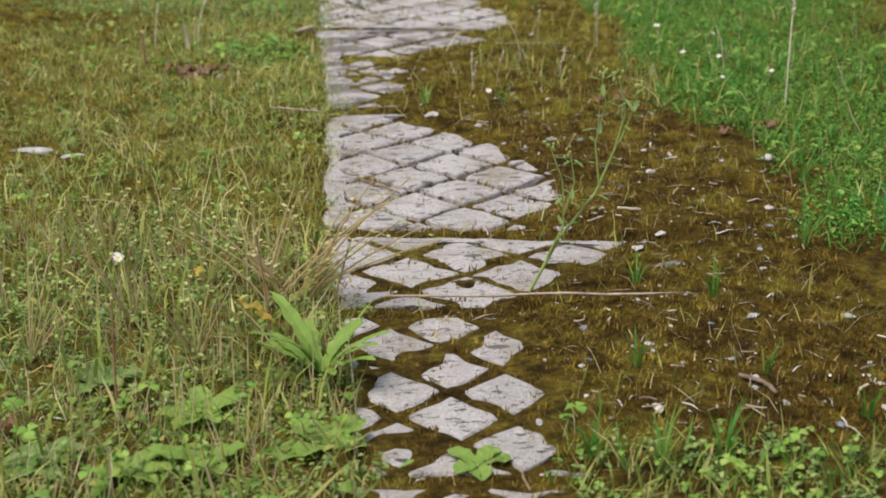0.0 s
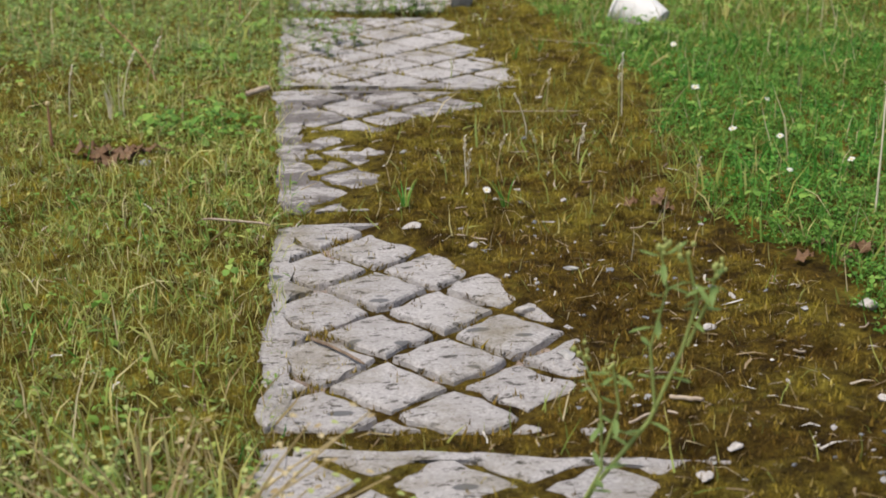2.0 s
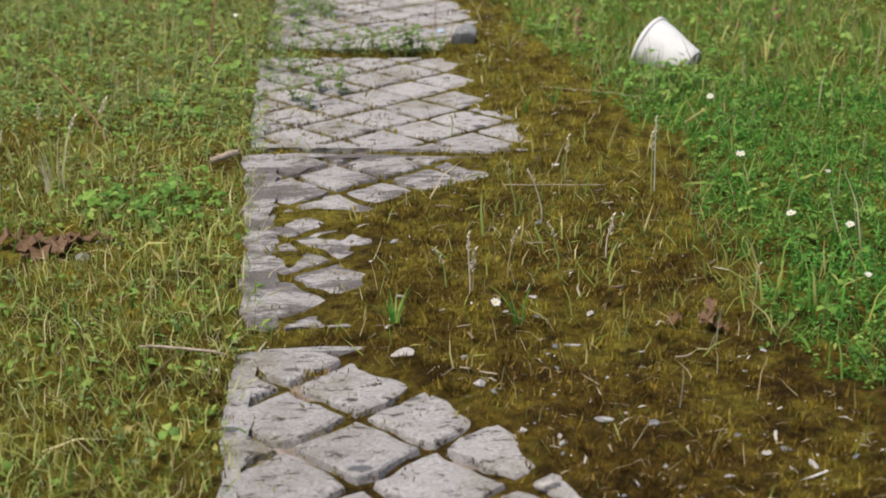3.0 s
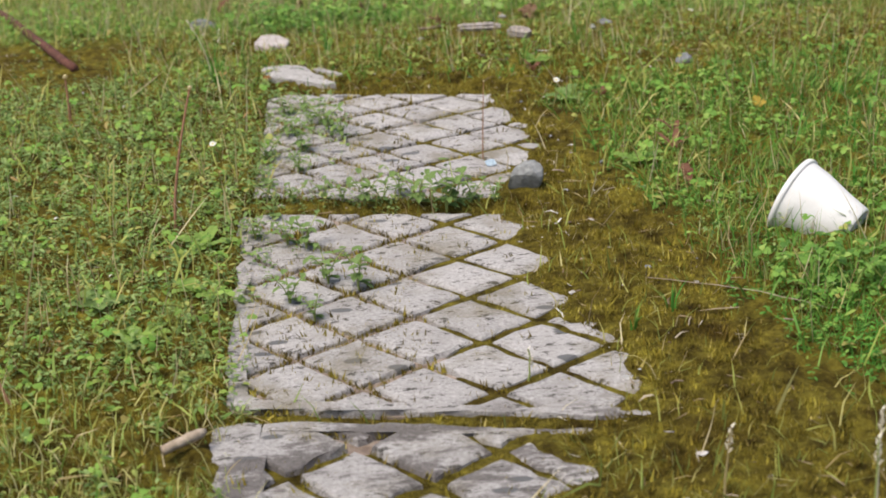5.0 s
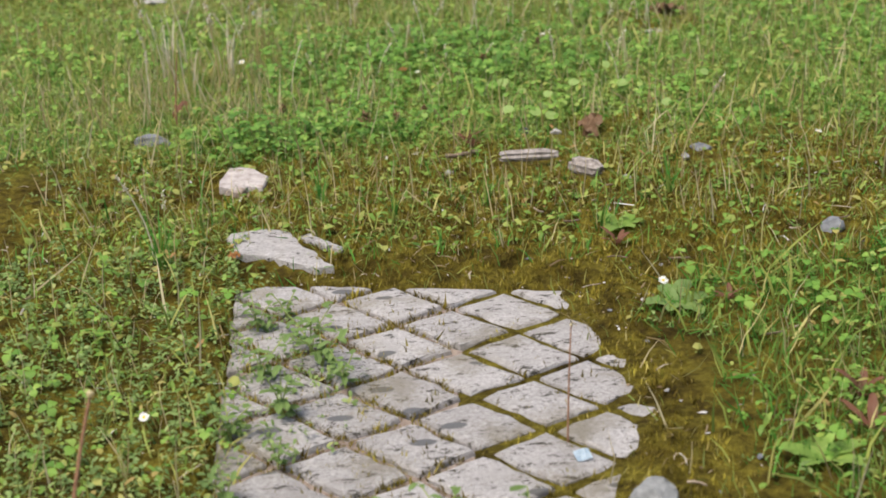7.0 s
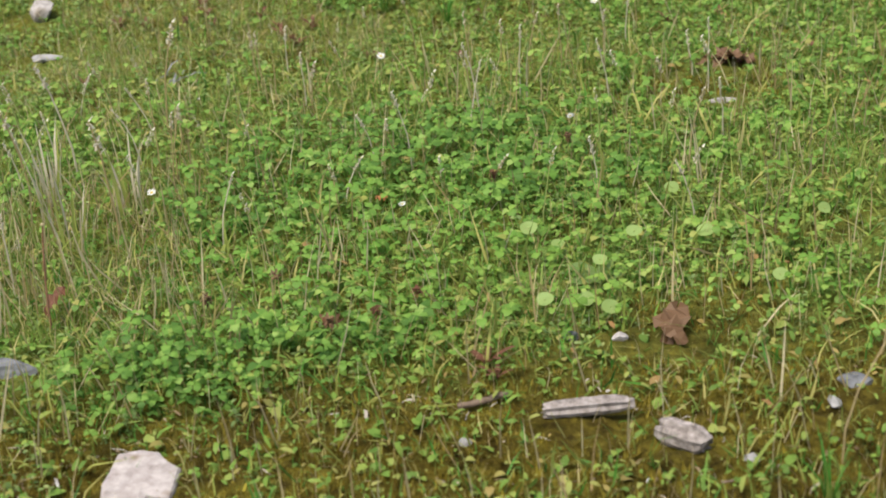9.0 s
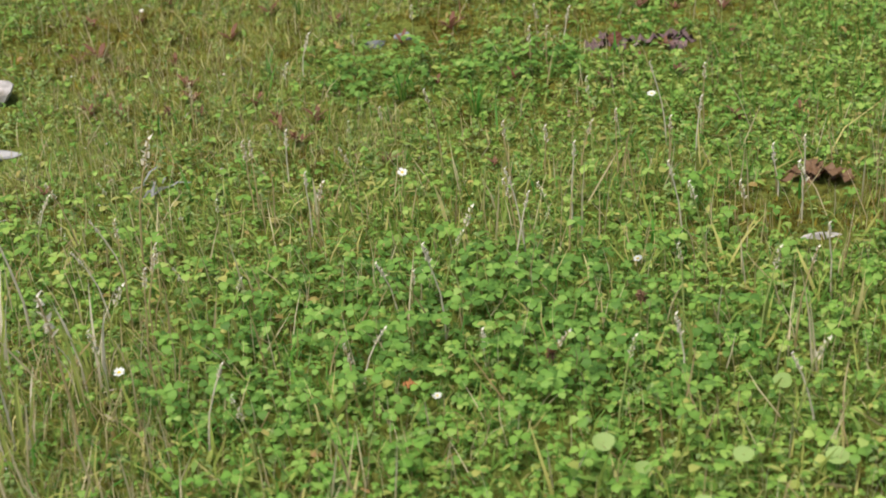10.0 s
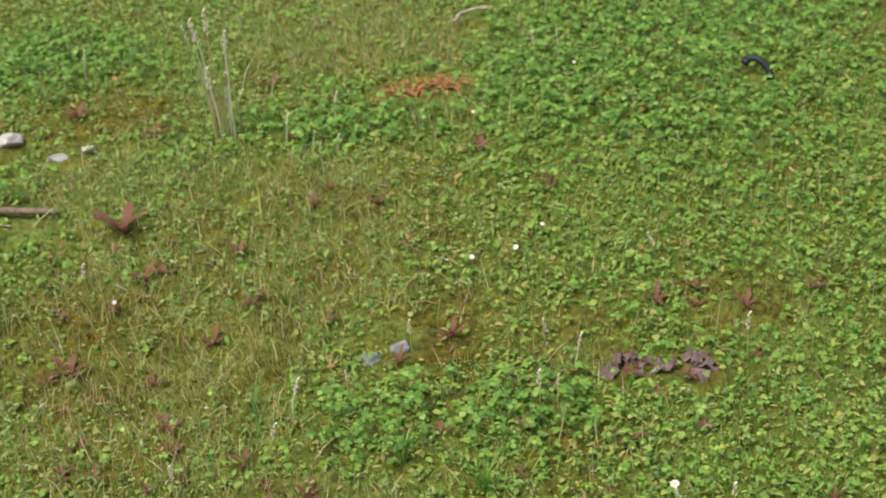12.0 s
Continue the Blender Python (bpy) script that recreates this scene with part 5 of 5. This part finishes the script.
stalk("grass_stalk", -0.235, 3.93, 0.16, (0.06, 0.0), WEED, "long bent yellow-green grass stalk", 0.012, 900)

# tufts of long pale grass
for k, (x, y, h, n) in enumerate(((-0.133, 3.252, 0.075, 16), (-0.039, 5.412, 0.16, 16), (-0.240, 2.060, 0.085, 14), (-0.185, 3.99, 0.10, 14), (-0.135, 4.08, 0.11, 14), (-0.225, 4.12, 0.10, 12), (0.31, 3.30, 0.05, 12), (0.58, 1.22, 0.06, 14),
                                  (0.40, 0.86, 0.05, 12), (0.33, 0.90, 0.045, 12), (0.30, 0.70, 0.04, 10), (0.41, 0.68, 0.035, 10), (0.52, 0.98, 0.05, 12), (0.56, 1.42, 0.05, 12), (0.25, 1.62, 0.04, 8), (0.14, 1.63, 0.035, 8), (0.47, 0.58, 0.05, 12),
                                  (0.24, 0.53, 0.05, 14), (0.29, 0.51, 0.055, 14), (0.34, 0.52, 0.05, 14), (0.36, 2.36, 0.035, 8), (0.32, 2.33, 0.03, 7), (0.46, 2.42, 0.03, 8), (0.10, 3.36, 0.04, 10), (0.02, 3.44, 0.04, 10), (0.20, 3.40, 0.045, 10), (0.40, 3.40, 0.05, 12),
                                  (0.079, 4.773, 0.06, 14), (0.162, 4.719, 0.055, 14), (-0.003, 4.83, 0.05, 12), (0.246, 4.665, 0.06, 14), (0.04, 5.024, 0.05, 12))):
    pale = k in (1, 2, 3, 4, 5)
    e = rooted("grass_tuft", x, y, "tuft of long pale dry grass" if pale else "small tuft of green grass on the moss", "grass tuft", "grass tufts")
    rr = random.Random(500 + k)
    for j in range(n):
        a, l, out = rr.uniform(0, 6.28), h * rr.uniform(0.5, 1.1), rr.uniform(0.05, 0.35) if pale else rr.uniform(0.15, 0.8)
        d, s = (math.cos(a), math.sin(a)), (-math.sin(a), math.cos(a), 0)
        root = rr.uniform(0.002, 0.022) if pale else 0.004
        line = [(d[0] * (root + l * out * t * t), d[1] * (root + l * out * t * t), l * t * (1 - 0.3 * out * t)) for t in (0, 0.35, 0.7, 1)]
        array_part("blade", strip(line, [0.0016, 0.0015, 0.0010] if pale else [0.0011, 0.0010, 0.0006], s), (SEED if j % 3 else PALE_GRASS) if pale else (LUSH if j % 3 else GRASS), e)

# flowers
DAISIES = [(-0.192, 0.940, 0.035, 0.008), (0.552, 1.842, 0.024, 0.007), (0.600, 1.800, 0.024, 0.006), (0.23, 1.647, 0.018, 0.006), (0.545, 2.06, 0.02, 0.008), (0.66, 1.70, 0.02, 0.006), (-0.018, 2.290, 0.020, 0.0085), (-0.100, 2.900, 0.025, 0.006),
           (0.335, 3.100, 0.030, 0.006), (-0.105, 4.06, 0.030, 0.007), (0.355, 4.213, 0.018, 0.006), (0.144, 4.398, 0.05, 0.007), (0.147, 3.985, 0.020, 0.005), (0.281, 5.049, 0.020, 0.006), (0.344, 5.065, 0.02, 0.005), (0.60, 3.55, 0.02, 0.006),
           (0.56, 2.30, 0.02, 0.006), (0.62, 1.98, 0.02, 0.005), (0.378, 5.106, 0.02, 0.004), (0.449, 4.614, 0.03, 0.007), (-0.18, 5.049, 0.02, 0.004), (0.57, 1.66, 0.02, 0.005), (0.324, 5.38, 0.02, 0.005), (0.487, 5.514, 0.02, 0.004)]
for k, (x, y, h, s) in enumerate(DAISIES):
    daisy(x, y, h, s * 0.8, k, (rr.uniform(-0.3, 0.3), rr.uniform(-0.7, -0.1)))

# dead and coloured leaves
crumpled_leaf("fallen_leaf", -0.052, 0.745, 0.036, 0.0075, YELLOW, "yellow fallen leaf caught in the grass", -15, 1, 0.1, 0.058, "fallen leaf")
crumpled_leaf("fallen_leaf", -0.100, 0.865, 0.018, 0.004, YELLOW, "small orange-yellow leaf in the grass", 80, 2, 0.9, 0.035, "fallen leaf")
crumpled_leaf("fallen_leaf", 0.345, 3.660, 0.045, 0.012, BROWN, "curled brown dead leaf standing in the moss", 70, 3, 1.0, 0.002, "dead leaf")
crumpled_leaf("fallen_leaf", 0.356, 3.650, 0.040, 0.010, BROWN, "curled brown dead leaf standing in the moss", 115, 4, 1.1, 0.002, "dead leaf")
crumpled_leaf("fallen_leaf", -0.068, 3.262, 0.014, 0.006, RUSSET, "small orange leaf beside the slab fragment", 40, 5, 0.4, 0.008, "dead leaf")
crumpled_leaf("fallen_leaf", 0.12, 4.005, 0.012, 0.005, RUSSET, "small orange leaf in the clover", 0, 6, 0.4, 0.02, "dead leaf")
crumpled_leaf("fallen_leaf", 0.44, 4.806, 0.020, 0.010, RED, "dark red leaf among clover", 80, 7, 0.9, 0.010, "red leaf")
crumpled_leaf("fallen_leaf", -0.181, 3.806, 0.035, 0.008, RED, "dull red leaf among clover", 60, 8, 0.9, 0.012, "red leaf")
heap("dead_dock", -0.218, 1.868, 11, 0.055, 0.011, BROWN, "brown heap of dead dock leaves in the grass", 1, 0.45, spread=0.03)
heap("dead_dock", 0.560, 1.430, 6, 0.035, 0.008, BROWN, "small heap of dead brown leaves at the grass edge", 2)
heap("dead_dock", 0.422, 1.600, 5, 0.028, 0.007, BROWN, "few dead brown leaves on the moss", 3)
heap("dead_dock", 0.58, 4.392, 12, 0.045, 0.009, BROWN, "reddish-brown clump of dead leaves in the clover", 4, 0.8, spread=0.015)
heap("bark_piece", 0.436, 4.844, 7, 0.040, 0.011, BARK, "purplish-brown strip of old bark among clover", 5, 0.25, "bark", 0.012)
heap("bark_piece", 0.512, 4.82, 7, 0.038, 0.010, BARK, "purplish-brown strip of old bark among clover", 6, 0.25, "bark", 0.014)
heap("dead_fern", 0.235, 5.49, 44, 0.030, 0.0017, RUSSET, "orange-brown patch of dead fern in the grass", 7, 0.5, "dead fern", 0.03)
heap("dead_fern", 0.285, 5.49, 48, 0.032, 0.0017, RUSSET, "orange-brown patch of dead fern in the grass", 8, 0.5, "dead fern", 0.03)
heap("dead_herb", -0.114, 4.517, 9, 0.035, 0.0022, WITHERED, "grey withered herb among clover", 9, 1.2, "dead herb", 0.02)
# reddish docks in the thin ground
DOCKS = [(-0.172, 5.199, 0.055), (0.089, 4.974, 0.022), (0.498, 4.948, 0.028), (0.696, 4.937, 0.022), (-0.141, 5.098, 0.028), (0.241, 4.922, 0.03), (-0.052, 4.965, 0.025), (-0.124, 4.903, 0.022), (-0, 5.024, 0.025), (0.606, 4.922, 0.025), (0.554, 4.965, 0.025),
         (0.325, 5.303, 0.035), (-0.225, 4.94, 0.03), (-0.139, 5.422, 0.03), (-0.263, 5.514, 0.03), (0.057, 4.683, 0.025), (0.195, 3.645, 0.025), (0.07, 3.74, 0.022), (0.32, 3.25, 0.025), (0.20, 3.62, 0.02), (0.46, 2.90, 0.03), (-0.225, 0.60, 0.03),
         (0.40, 3.10, 0.02), (0.025, 5.561, 0.03), (0.063, 5.38, 0.02), (-0.018, 5.13, 0.025), (0.69, 4.419, 0.02), (-0.311, 4.365, 0.02), (0.45, 2.84, 0.03), (-0.106, 4.827, 0.025)]
for k in range(46):
    DOCKS.append((rr.uniform(-0.32, 0.25) if k % 3 else rr.uniform(0.25, 0.75), rr.uniform(4.5, 5.25), rr.uniform(0.012, 0.024)))
for k, (x, y, l) in enumerate(DOCKS):
    rosette("red_dock", x, y, 5, RED, "small reddish-brown dock plant", "dock", l, l * 0.13, 0.1, 1.45, 60 + k, group="red docks")

crumpled_leaf("fallen_leaf", 0.573, 2.954, 0.016, 0.006, YELLOW, "small bright yellow leaf standing in the grass", 80, 11, 1.2, 0.012, "fallen leaf")
crumpled_leaf("fallen_leaf", 0.575, 2.943, 0.012, 0.005, YELLOW, "small bright yellow leaf standing in the grass", 40, 12, 1.2, 0.014, "fallen leaf")
crumpled_leaf("fallen_leaf", 0.438, 2.690, 0.034, 0.007, RED, "pale reddish curled dead leaf in the grass", 95, 13, 1.1, 0.006, "dead leaf")
crumpled_leaf("fallen_leaf", 0.766, 2.785, 0.036, 0.008, RED, "dull red upright leaf in the grass", 85, 14, 1.3, 0.006, "red leaf")

# scrap of plastic on the last slab
bm = bmesh.new()
grid = [[bm.verts.new((0.006 * u, 0.005 * v, 0.0012 * math.sin(2.1 * u + v))) for u in (-1, -0.3, 0.4, 1)] for v in (-1, 0, 1)]
for p, q in zip(grid, grid[1:]):
    for u in range(3):
        bm.faces.new((p[u], p[u + 1], q[u + 1], q[u]))
bmesh.ops.solidify(bm, geom=bm.faces[:], thickness=0.0006)
scrap = tagged(part("plastic_scrap", bm, SCRAP), "tiny scrap of pale blue plastic on the slab", "litter")
scrap.matrix_world = pose(0.229, 2.832, 0.004, 25, 0, 15)


def round_leaf(x, y, height, size, seed):
    """A single round leaf on a thin stalk."""
    rr = random.Random(seed)
    e = rooted("round_leaf_plant", x, y, "single round pale green leaf on a thin stalk", "weed", "round-leaved weeds")
    top = Vector((rr.uniform(-0.004, 0.004), rr.uniform(-0.004, 0.002), height))
    part("stem", tube(bmesh.new(), [(0, 0, 0), top * 0.55 + Vector((0.001, 0, 0)), top], 0.0006, 5), WEED, e)
    face = Vector((rr.uniform(-0.4, 0.4), rr.uniform(-0.9, -0.3), 1)).normalized()
    m = Matrix.Translation(top) @ face.to_track_quat("Z", "Y").to_matrix().to_4x4()
    bm = bmesh.new()
    mid = bm.verts.new(m @ Vector((0, 0, -0.0008)))
    rim = [bm.verts.new(m @ Vector((math.cos(a) * size * (1 + 0.06 * math.sin(3 * a)), math.sin(a) * size * 0.88, 0.0006 * math.sin(2 * a + seed)))) for a in (2 * math.pi * k / 12 for k in range(12))]
    for k in range(12):
        bm.faces.new((mid, rim[k], rim[(k + 1) % 12]))
    part("leaf", bm, ROUND, e, smooth=True)


for k, (x, y) in enumerate(((0.286, 3.855), (0.250, 3.713), (0.413, 3.824), (0.531, 3.834), (0.285, 3.721), (0.258, 3.888), (0.310, 3.782), (0.356, 3.838), (0.309, 3.700), (0.456, 3.725), (0.41, 3.94))):
    round_leaf(x, y, 0.020 + 0.004 * (k % 4), 0.0068 + 0.0009 * (k % 3), 700 + k)

# withered clover flowers
for k, (x, y) in enumerate(((0.069, 3.704), (0.145, 3.771), (-0.038, 3.779), (0.108, 3.740), (0.02, 3.83), (0.24, 4.02), (0.33, 4.10), (0.03, 4.60), (-0.12, 4.70))):
    rr = random.Random(800 + k)
    e = rooted("clover_flower", x, y, "withered brownish-pink clover flower head on a stalk", "flower", "withered clover flowers")
    h = rr.uniform(0.020, 0.030)
    part("stem", tube(bmesh.new(), [(0, 0, 0), (0.001, 0, h * 0.5), (0.002, 0, h)], 0.0007, 5), WEED, e)
    pieces = [leaflet(0.0050, 0.0024, rr.uniform(0, 6.28), (0.002 + rr.uniform(-1, 1) * 0.0012, rr.uniform(-1, 1) * 0.0012, h + rr.uniform(-0.003, 0.004)), rr.uniform(-0.9, 0.9), 0.3) for _ in range(34)]
    tagged(array_part("petals", joined(pieces), RED if k % 2 else BROWN, e, "shrivelled petals"), kind="stuff")

# black rubber hose end
hose = rooted("hose_end", 0.73, 5.427, "short curved piece of black rubber hose in the clover", "hose")
part("hose", tube(bmesh.new(), [(0.006, 0.004, 0.022), (0.013, 0.004, 0.028), (0.022, 0.0, 0.028), (0.032, -0.008, 0.022), (0.038, -0.014, 0.012), (0.040, -0.018, 0.0)], 0.0055, 12), RUBBER, hose, smooth=True)
part("collar", tube(bmesh.new(), [(0.004, 0.004, 0.019), (0.010, 0.004, 0.026)], 0.0066, 12), RUBBER, hose, "thicker black end", smooth=True)


# ---- the paved path ----
def clipped(poly, quad):
    """The part of a convex outline that lies within another."""
    for (ax, ay), (bx, by) in zip(quad, quad[1:] + quad[:1]):
        out, side = [], [(bx - ax) * (p[1] - ay) - (by - ay) * (p[0] - ax) for p in poly]
        for k, p in enumerate(poly):
            q, s, e = poly[(k + 1) % len(poly)], side[k], side[(k + 1) % len(poly)]
            if s >= 0:
                out.append(p)
            if s * e < 0:
                out.append((p[0] + (q[0] - p[0]) * s / (s - e), p[1] + (q[1] - p[1]) * s / (s - e)))
        poly = out
        if len(poly) < 3:
            return []
    return poly


def area_of(poly):
    return 0.5 * sum(p[0] * q[1] - q[0] * p[1] for p, q in zip(poly, poly[1:] + poly[:1]))


def stone_block(name, poly, parent, low, top, wear, seed, label="", corner=0.06, tip=0.02):
    """A worn block from an outline: broken edges, a slightly dished top."""
    r = random.Random(seed)
    cx, cy = sum(p[0] for p in poly) / len(poly), sum(p[1] for p in poly) / len(poly)
    line = []
    for p, q in zip(poly, poly[1:] + poly[:1]):
        n = max(1, round(math.hypot(q[0] - p[0], q[1] - p[1]) / 0.016))
        for k in range(n):
            t = k / n
            x, y = p[0] + (q[0] - p[0]) * t, p[1] + (q[1] - p[1]) * t
            if k == 0:
                x, y = x + (cx - x) * corner, y + (cy - y) * corner
            line.append((x + r.uniform(-1, 1) * wear, y + r.uniform(-1, 1) * wear))
    bm = bmesh.new()
    tilt = (r.uniform(-tip, tip), r.uniform(-tip, tip), r.uniform(-0.05, 0.03) * tip)

    def ring(inset, z, rag):
        out = []
        for x, y in line:
            d = math.hypot(x - cx, y - cy)
            k = max(0.0, 1 - (inset + r.uniform(0, rag)) / max(d, 1e-4))
            px, py = cx + (x - cx) * k, cy + (y - cy) * k
            out.append(bm.verts.new((px, py, z + (tilt[0] * (px - cx) + tilt[1] * (py - cy) + tilt[2] if z > low else 0))))
        return out

    rings = [ring(-0.001, low, 0), ring(0.0, top - 0.0026, 0.0016), ring(0.0013, top - 0.0007, 0.0030), ring(0.008, top, 0.004)]
    for a, b in zip(rings, rings[1:]):
        for k in range(len(a)):
            m = (k + 1) % len(a)
            bm.faces.new((a[k], a[m], b[m], b[k]))
    mid = bm.verts.new((cx, cy, top + tilt[2] + r.uniform(-0.0008, 0.0005)))
    last = rings[-1]
    for k in range(len(last)):
        bm.faces.new((last[k], last[(k + 1) % len(last)], mid))
    return part(name, bm, CONCRETE, parent, label)


HALF_GROOVE = 0.0048
for n, (nl, nr, fr, fl, middle, across, ahead) in enumerate(SLABS):
    quad = [nl, nr, fr, fl]
    slab = new("paving_slab")
    slab.empty_display_size = 0.1
    tagged(slab, "weathered pale concrete paving slab with diamond grooves, moss creeping over it", "paving slab", "paving slabs of the path")
    # body below the grooves
    bm = bmesh.new()
    mx, my = sum(p[0] for p in quad) / 4, sum(p[1] for p in quad) / 4
    outline = []
    for p, q in zip(quad, quad[1:] + quad[:1]):
        outline += [(p[0] + (q[0] - p[0]) * t, p[1] + (q[1] - p[1]) * t) for t in np.arange(0, 1, 0.05)]
    jag = random.Random(n)
    floor = -0.0062 if n >= 5 else -0.0095 if n < 3 else -0.0084
    lower = [bm.verts.new((x + jag.uniform(-1, 1) * 0.002, y + jag.uniform(-1, 1) * 0.002, -0.055)) for x, y in outline]
    upper = [bm.verts.new((v.co.x + (mx - v.co.x) * 0.006, v.co.y + (my - v.co.y) * 0.006, floor)) for v in lower]
    for k in range(len(lower)):
        m = (k + 1) % len(lower)
        bm.faces.new((lower[k], lower[m], upper[m], upper[k]))
    bm.faces.new(upper)
    bm.faces.new(lower[::-1])
    part("body", bm, GRIME, slab)
    # plain border along the left edge and at some ends
    rim_w, near_w, far_w = ((0, 0, 0), (0, 0, 0), (0.022, 0, 0.013), (0.022, 0, 0.010), (0.032, 0.010, 0.012), (0.010, 0.012, 0), (0, 0, 0))[n]
    wl = (fl[0] - nl[0], fl[1] - nl[1])

    def within(u, v):
        ax, ay = nl[0] + (nr[0] - nl[0]) * u, nl[1] + (nr[1] - nl[1]) * u
        bx, by = fl[0] + (fr[0] - fl[0]) * u, fl[1] + (fr[1] - fl[1]) * u
        return (ax + (bx - ax) * v, ay + (by - ay) * v)

    wide, deep = math.hypot(nr[0] - nl[0], nr[1] - nl[1]), math.hypot(*wl)
    lu, ln, lf = rim_w / wide, near_w / deep, 1 - far_w / deep
    eu, ev = 0.009 / wide, 0.005 / deep
    inner = [within(max(0, lu - eu), max(0, ln - ev)), within(1, max(0, ln - ev)), within(1, min(1, lf + ev)), within(max(0, lu - eu), min(1, lf + ev))]
    if rim_w:
        stone_block("border", [within(0, 0), within(lu, 0), within(lu, 1), within(0, 1)], slab, -0.012, 0.0004, 0.0070, n * 7 + 1, "", 0.02, 0.002)
    if near_w:
        stone_block("border", [within(lu, 0), within(1, 0), within(1, ln), within(lu, ln)], slab, -0.012, 0.0004, 0.004, n * 7 + 2, "", 0.02, 0.002)
    if far_w:
        stone_block("border", [within(lu, lf), within(1, lf), within(1, 1), within(lu, 1)], slab, -0.012, 0.0004, 0.004, n * 7 + 3, "", 0.02, 0.002)
    # raised diamonds between the grooves
    shrink = 1 - 2 * (0.0062 if n < 2 else HALF_GROOVE if n < 5 else 0.0047) / 0.078
    for i in range(-5, 9):
        for j in range(-10, 11):
            for odd in (0, 1):
                cx = middle[0] + across[0] * (i + odd / 2) + ahead[0] * (j + odd / 2)
                cy = middle[1] + across[1] * (i + odd / 2) + ahead[1] * (j + odd / 2)
                if not (-0.2 < cx < 0.55 and -0.1 < cy < 3.4):
                    continue
                h = shrink / 2
                diamond = [(cx - ahead[0] * h, cy - ahead[1] * h), (cx + across[0] * h, cy + across[1] * h), (cx + ahead[0] * h, cy + ahead[1] * h), (cx - across[0] * h, cy - across[1] * h)]
                piece = clipped(diamond, inner)
                if len(piece) > 2 and area_of(piece) > 0.00025:
                    stone_block("tile", piece, slab, -0.0115, 0.0, 0.0030 if n < 5 else 0.0017, n * 1000 + (i + 10) * 40 + j + 20 + odd * 777, "", 0.03 if n < 5 else 0.012, 0.018 if n < 5 else 0.006)


# broken concrete beyond the last slab
def broken_piece(name, outline, low, top, label, seed, mat):
    base = float(along(SWELL, outline[0][1]))
    e = stone_block(name, outline, None, base + low, base + top, 0.0035, seed, "", 0.05, 0.10)
    e.data.materials[0] = mat
    return tagged(e, label, "stone" if name == "stone" else "concrete fragment")


broken_piece("slab_fragment", [(-0.060, 3.270), (-0.026, 3.256), (0.018, 3.226), (0.038, 3.230), (0.012, 3.280), (-0.018, 3.334), (-0.076, 3.326)], -0.016, 0.011, "broken corner of a concrete slab sunk in moss", 41, CONCRETE)
broken_piece("slab_fragment", [(-0.004, 3.318), (0.030, 3.276), (0.046, 3.262), (0.050, 3.272), (0.026, 3.304), (0.006, 3.326)], -0.012, 0.007, "thin splinter of concrete slab in the moss", 42, CONCRETE)
broken_piece("concrete_lump", [(-0.096, 3.506), (-0.092, 3.480), (-0.066, 3.474), (-0.062, 3.486), (-0.046, 3.484), (-0.042, 3.522), (-0.058, 3.546), (-0.090, 3.544)], -0.016, 0.012, "pale pinkish broken concrete lump in the moss", 43, PINK_STONE)
lump("stone", 0.259, 2.731, (0.046, 0.038, 0.046), DULL_STONE, "angular grey stone at the corner of a slab", "stone", 44, 0.2, 12)
broken_piece("stone", [(0.122, 4.898), (0.142, 4.890), (0.160, 4.904), (0.156, 4.916), (0.132, 4.914)], -0.012, 0.007, "bluish-grey stone between herbs", 45, BLUE_STONE)
broken_piece("stone", [(0.160, 4.906), (0.178, 4.900), (0.192, 4.912), (0.184, 4.926), (0.166, 4.922)], -0.012, 0.009, "bluish-grey stone between herbs", 46, BLUE_STONE)
broken_piece("stone", [(0.180, 4.936), (0.204, 4.924), (0.214, 4.932), (0.196, 4.946)], -0.012, 0.006, "bluish-grey stone between herbs", 47, BLUE_STONE)
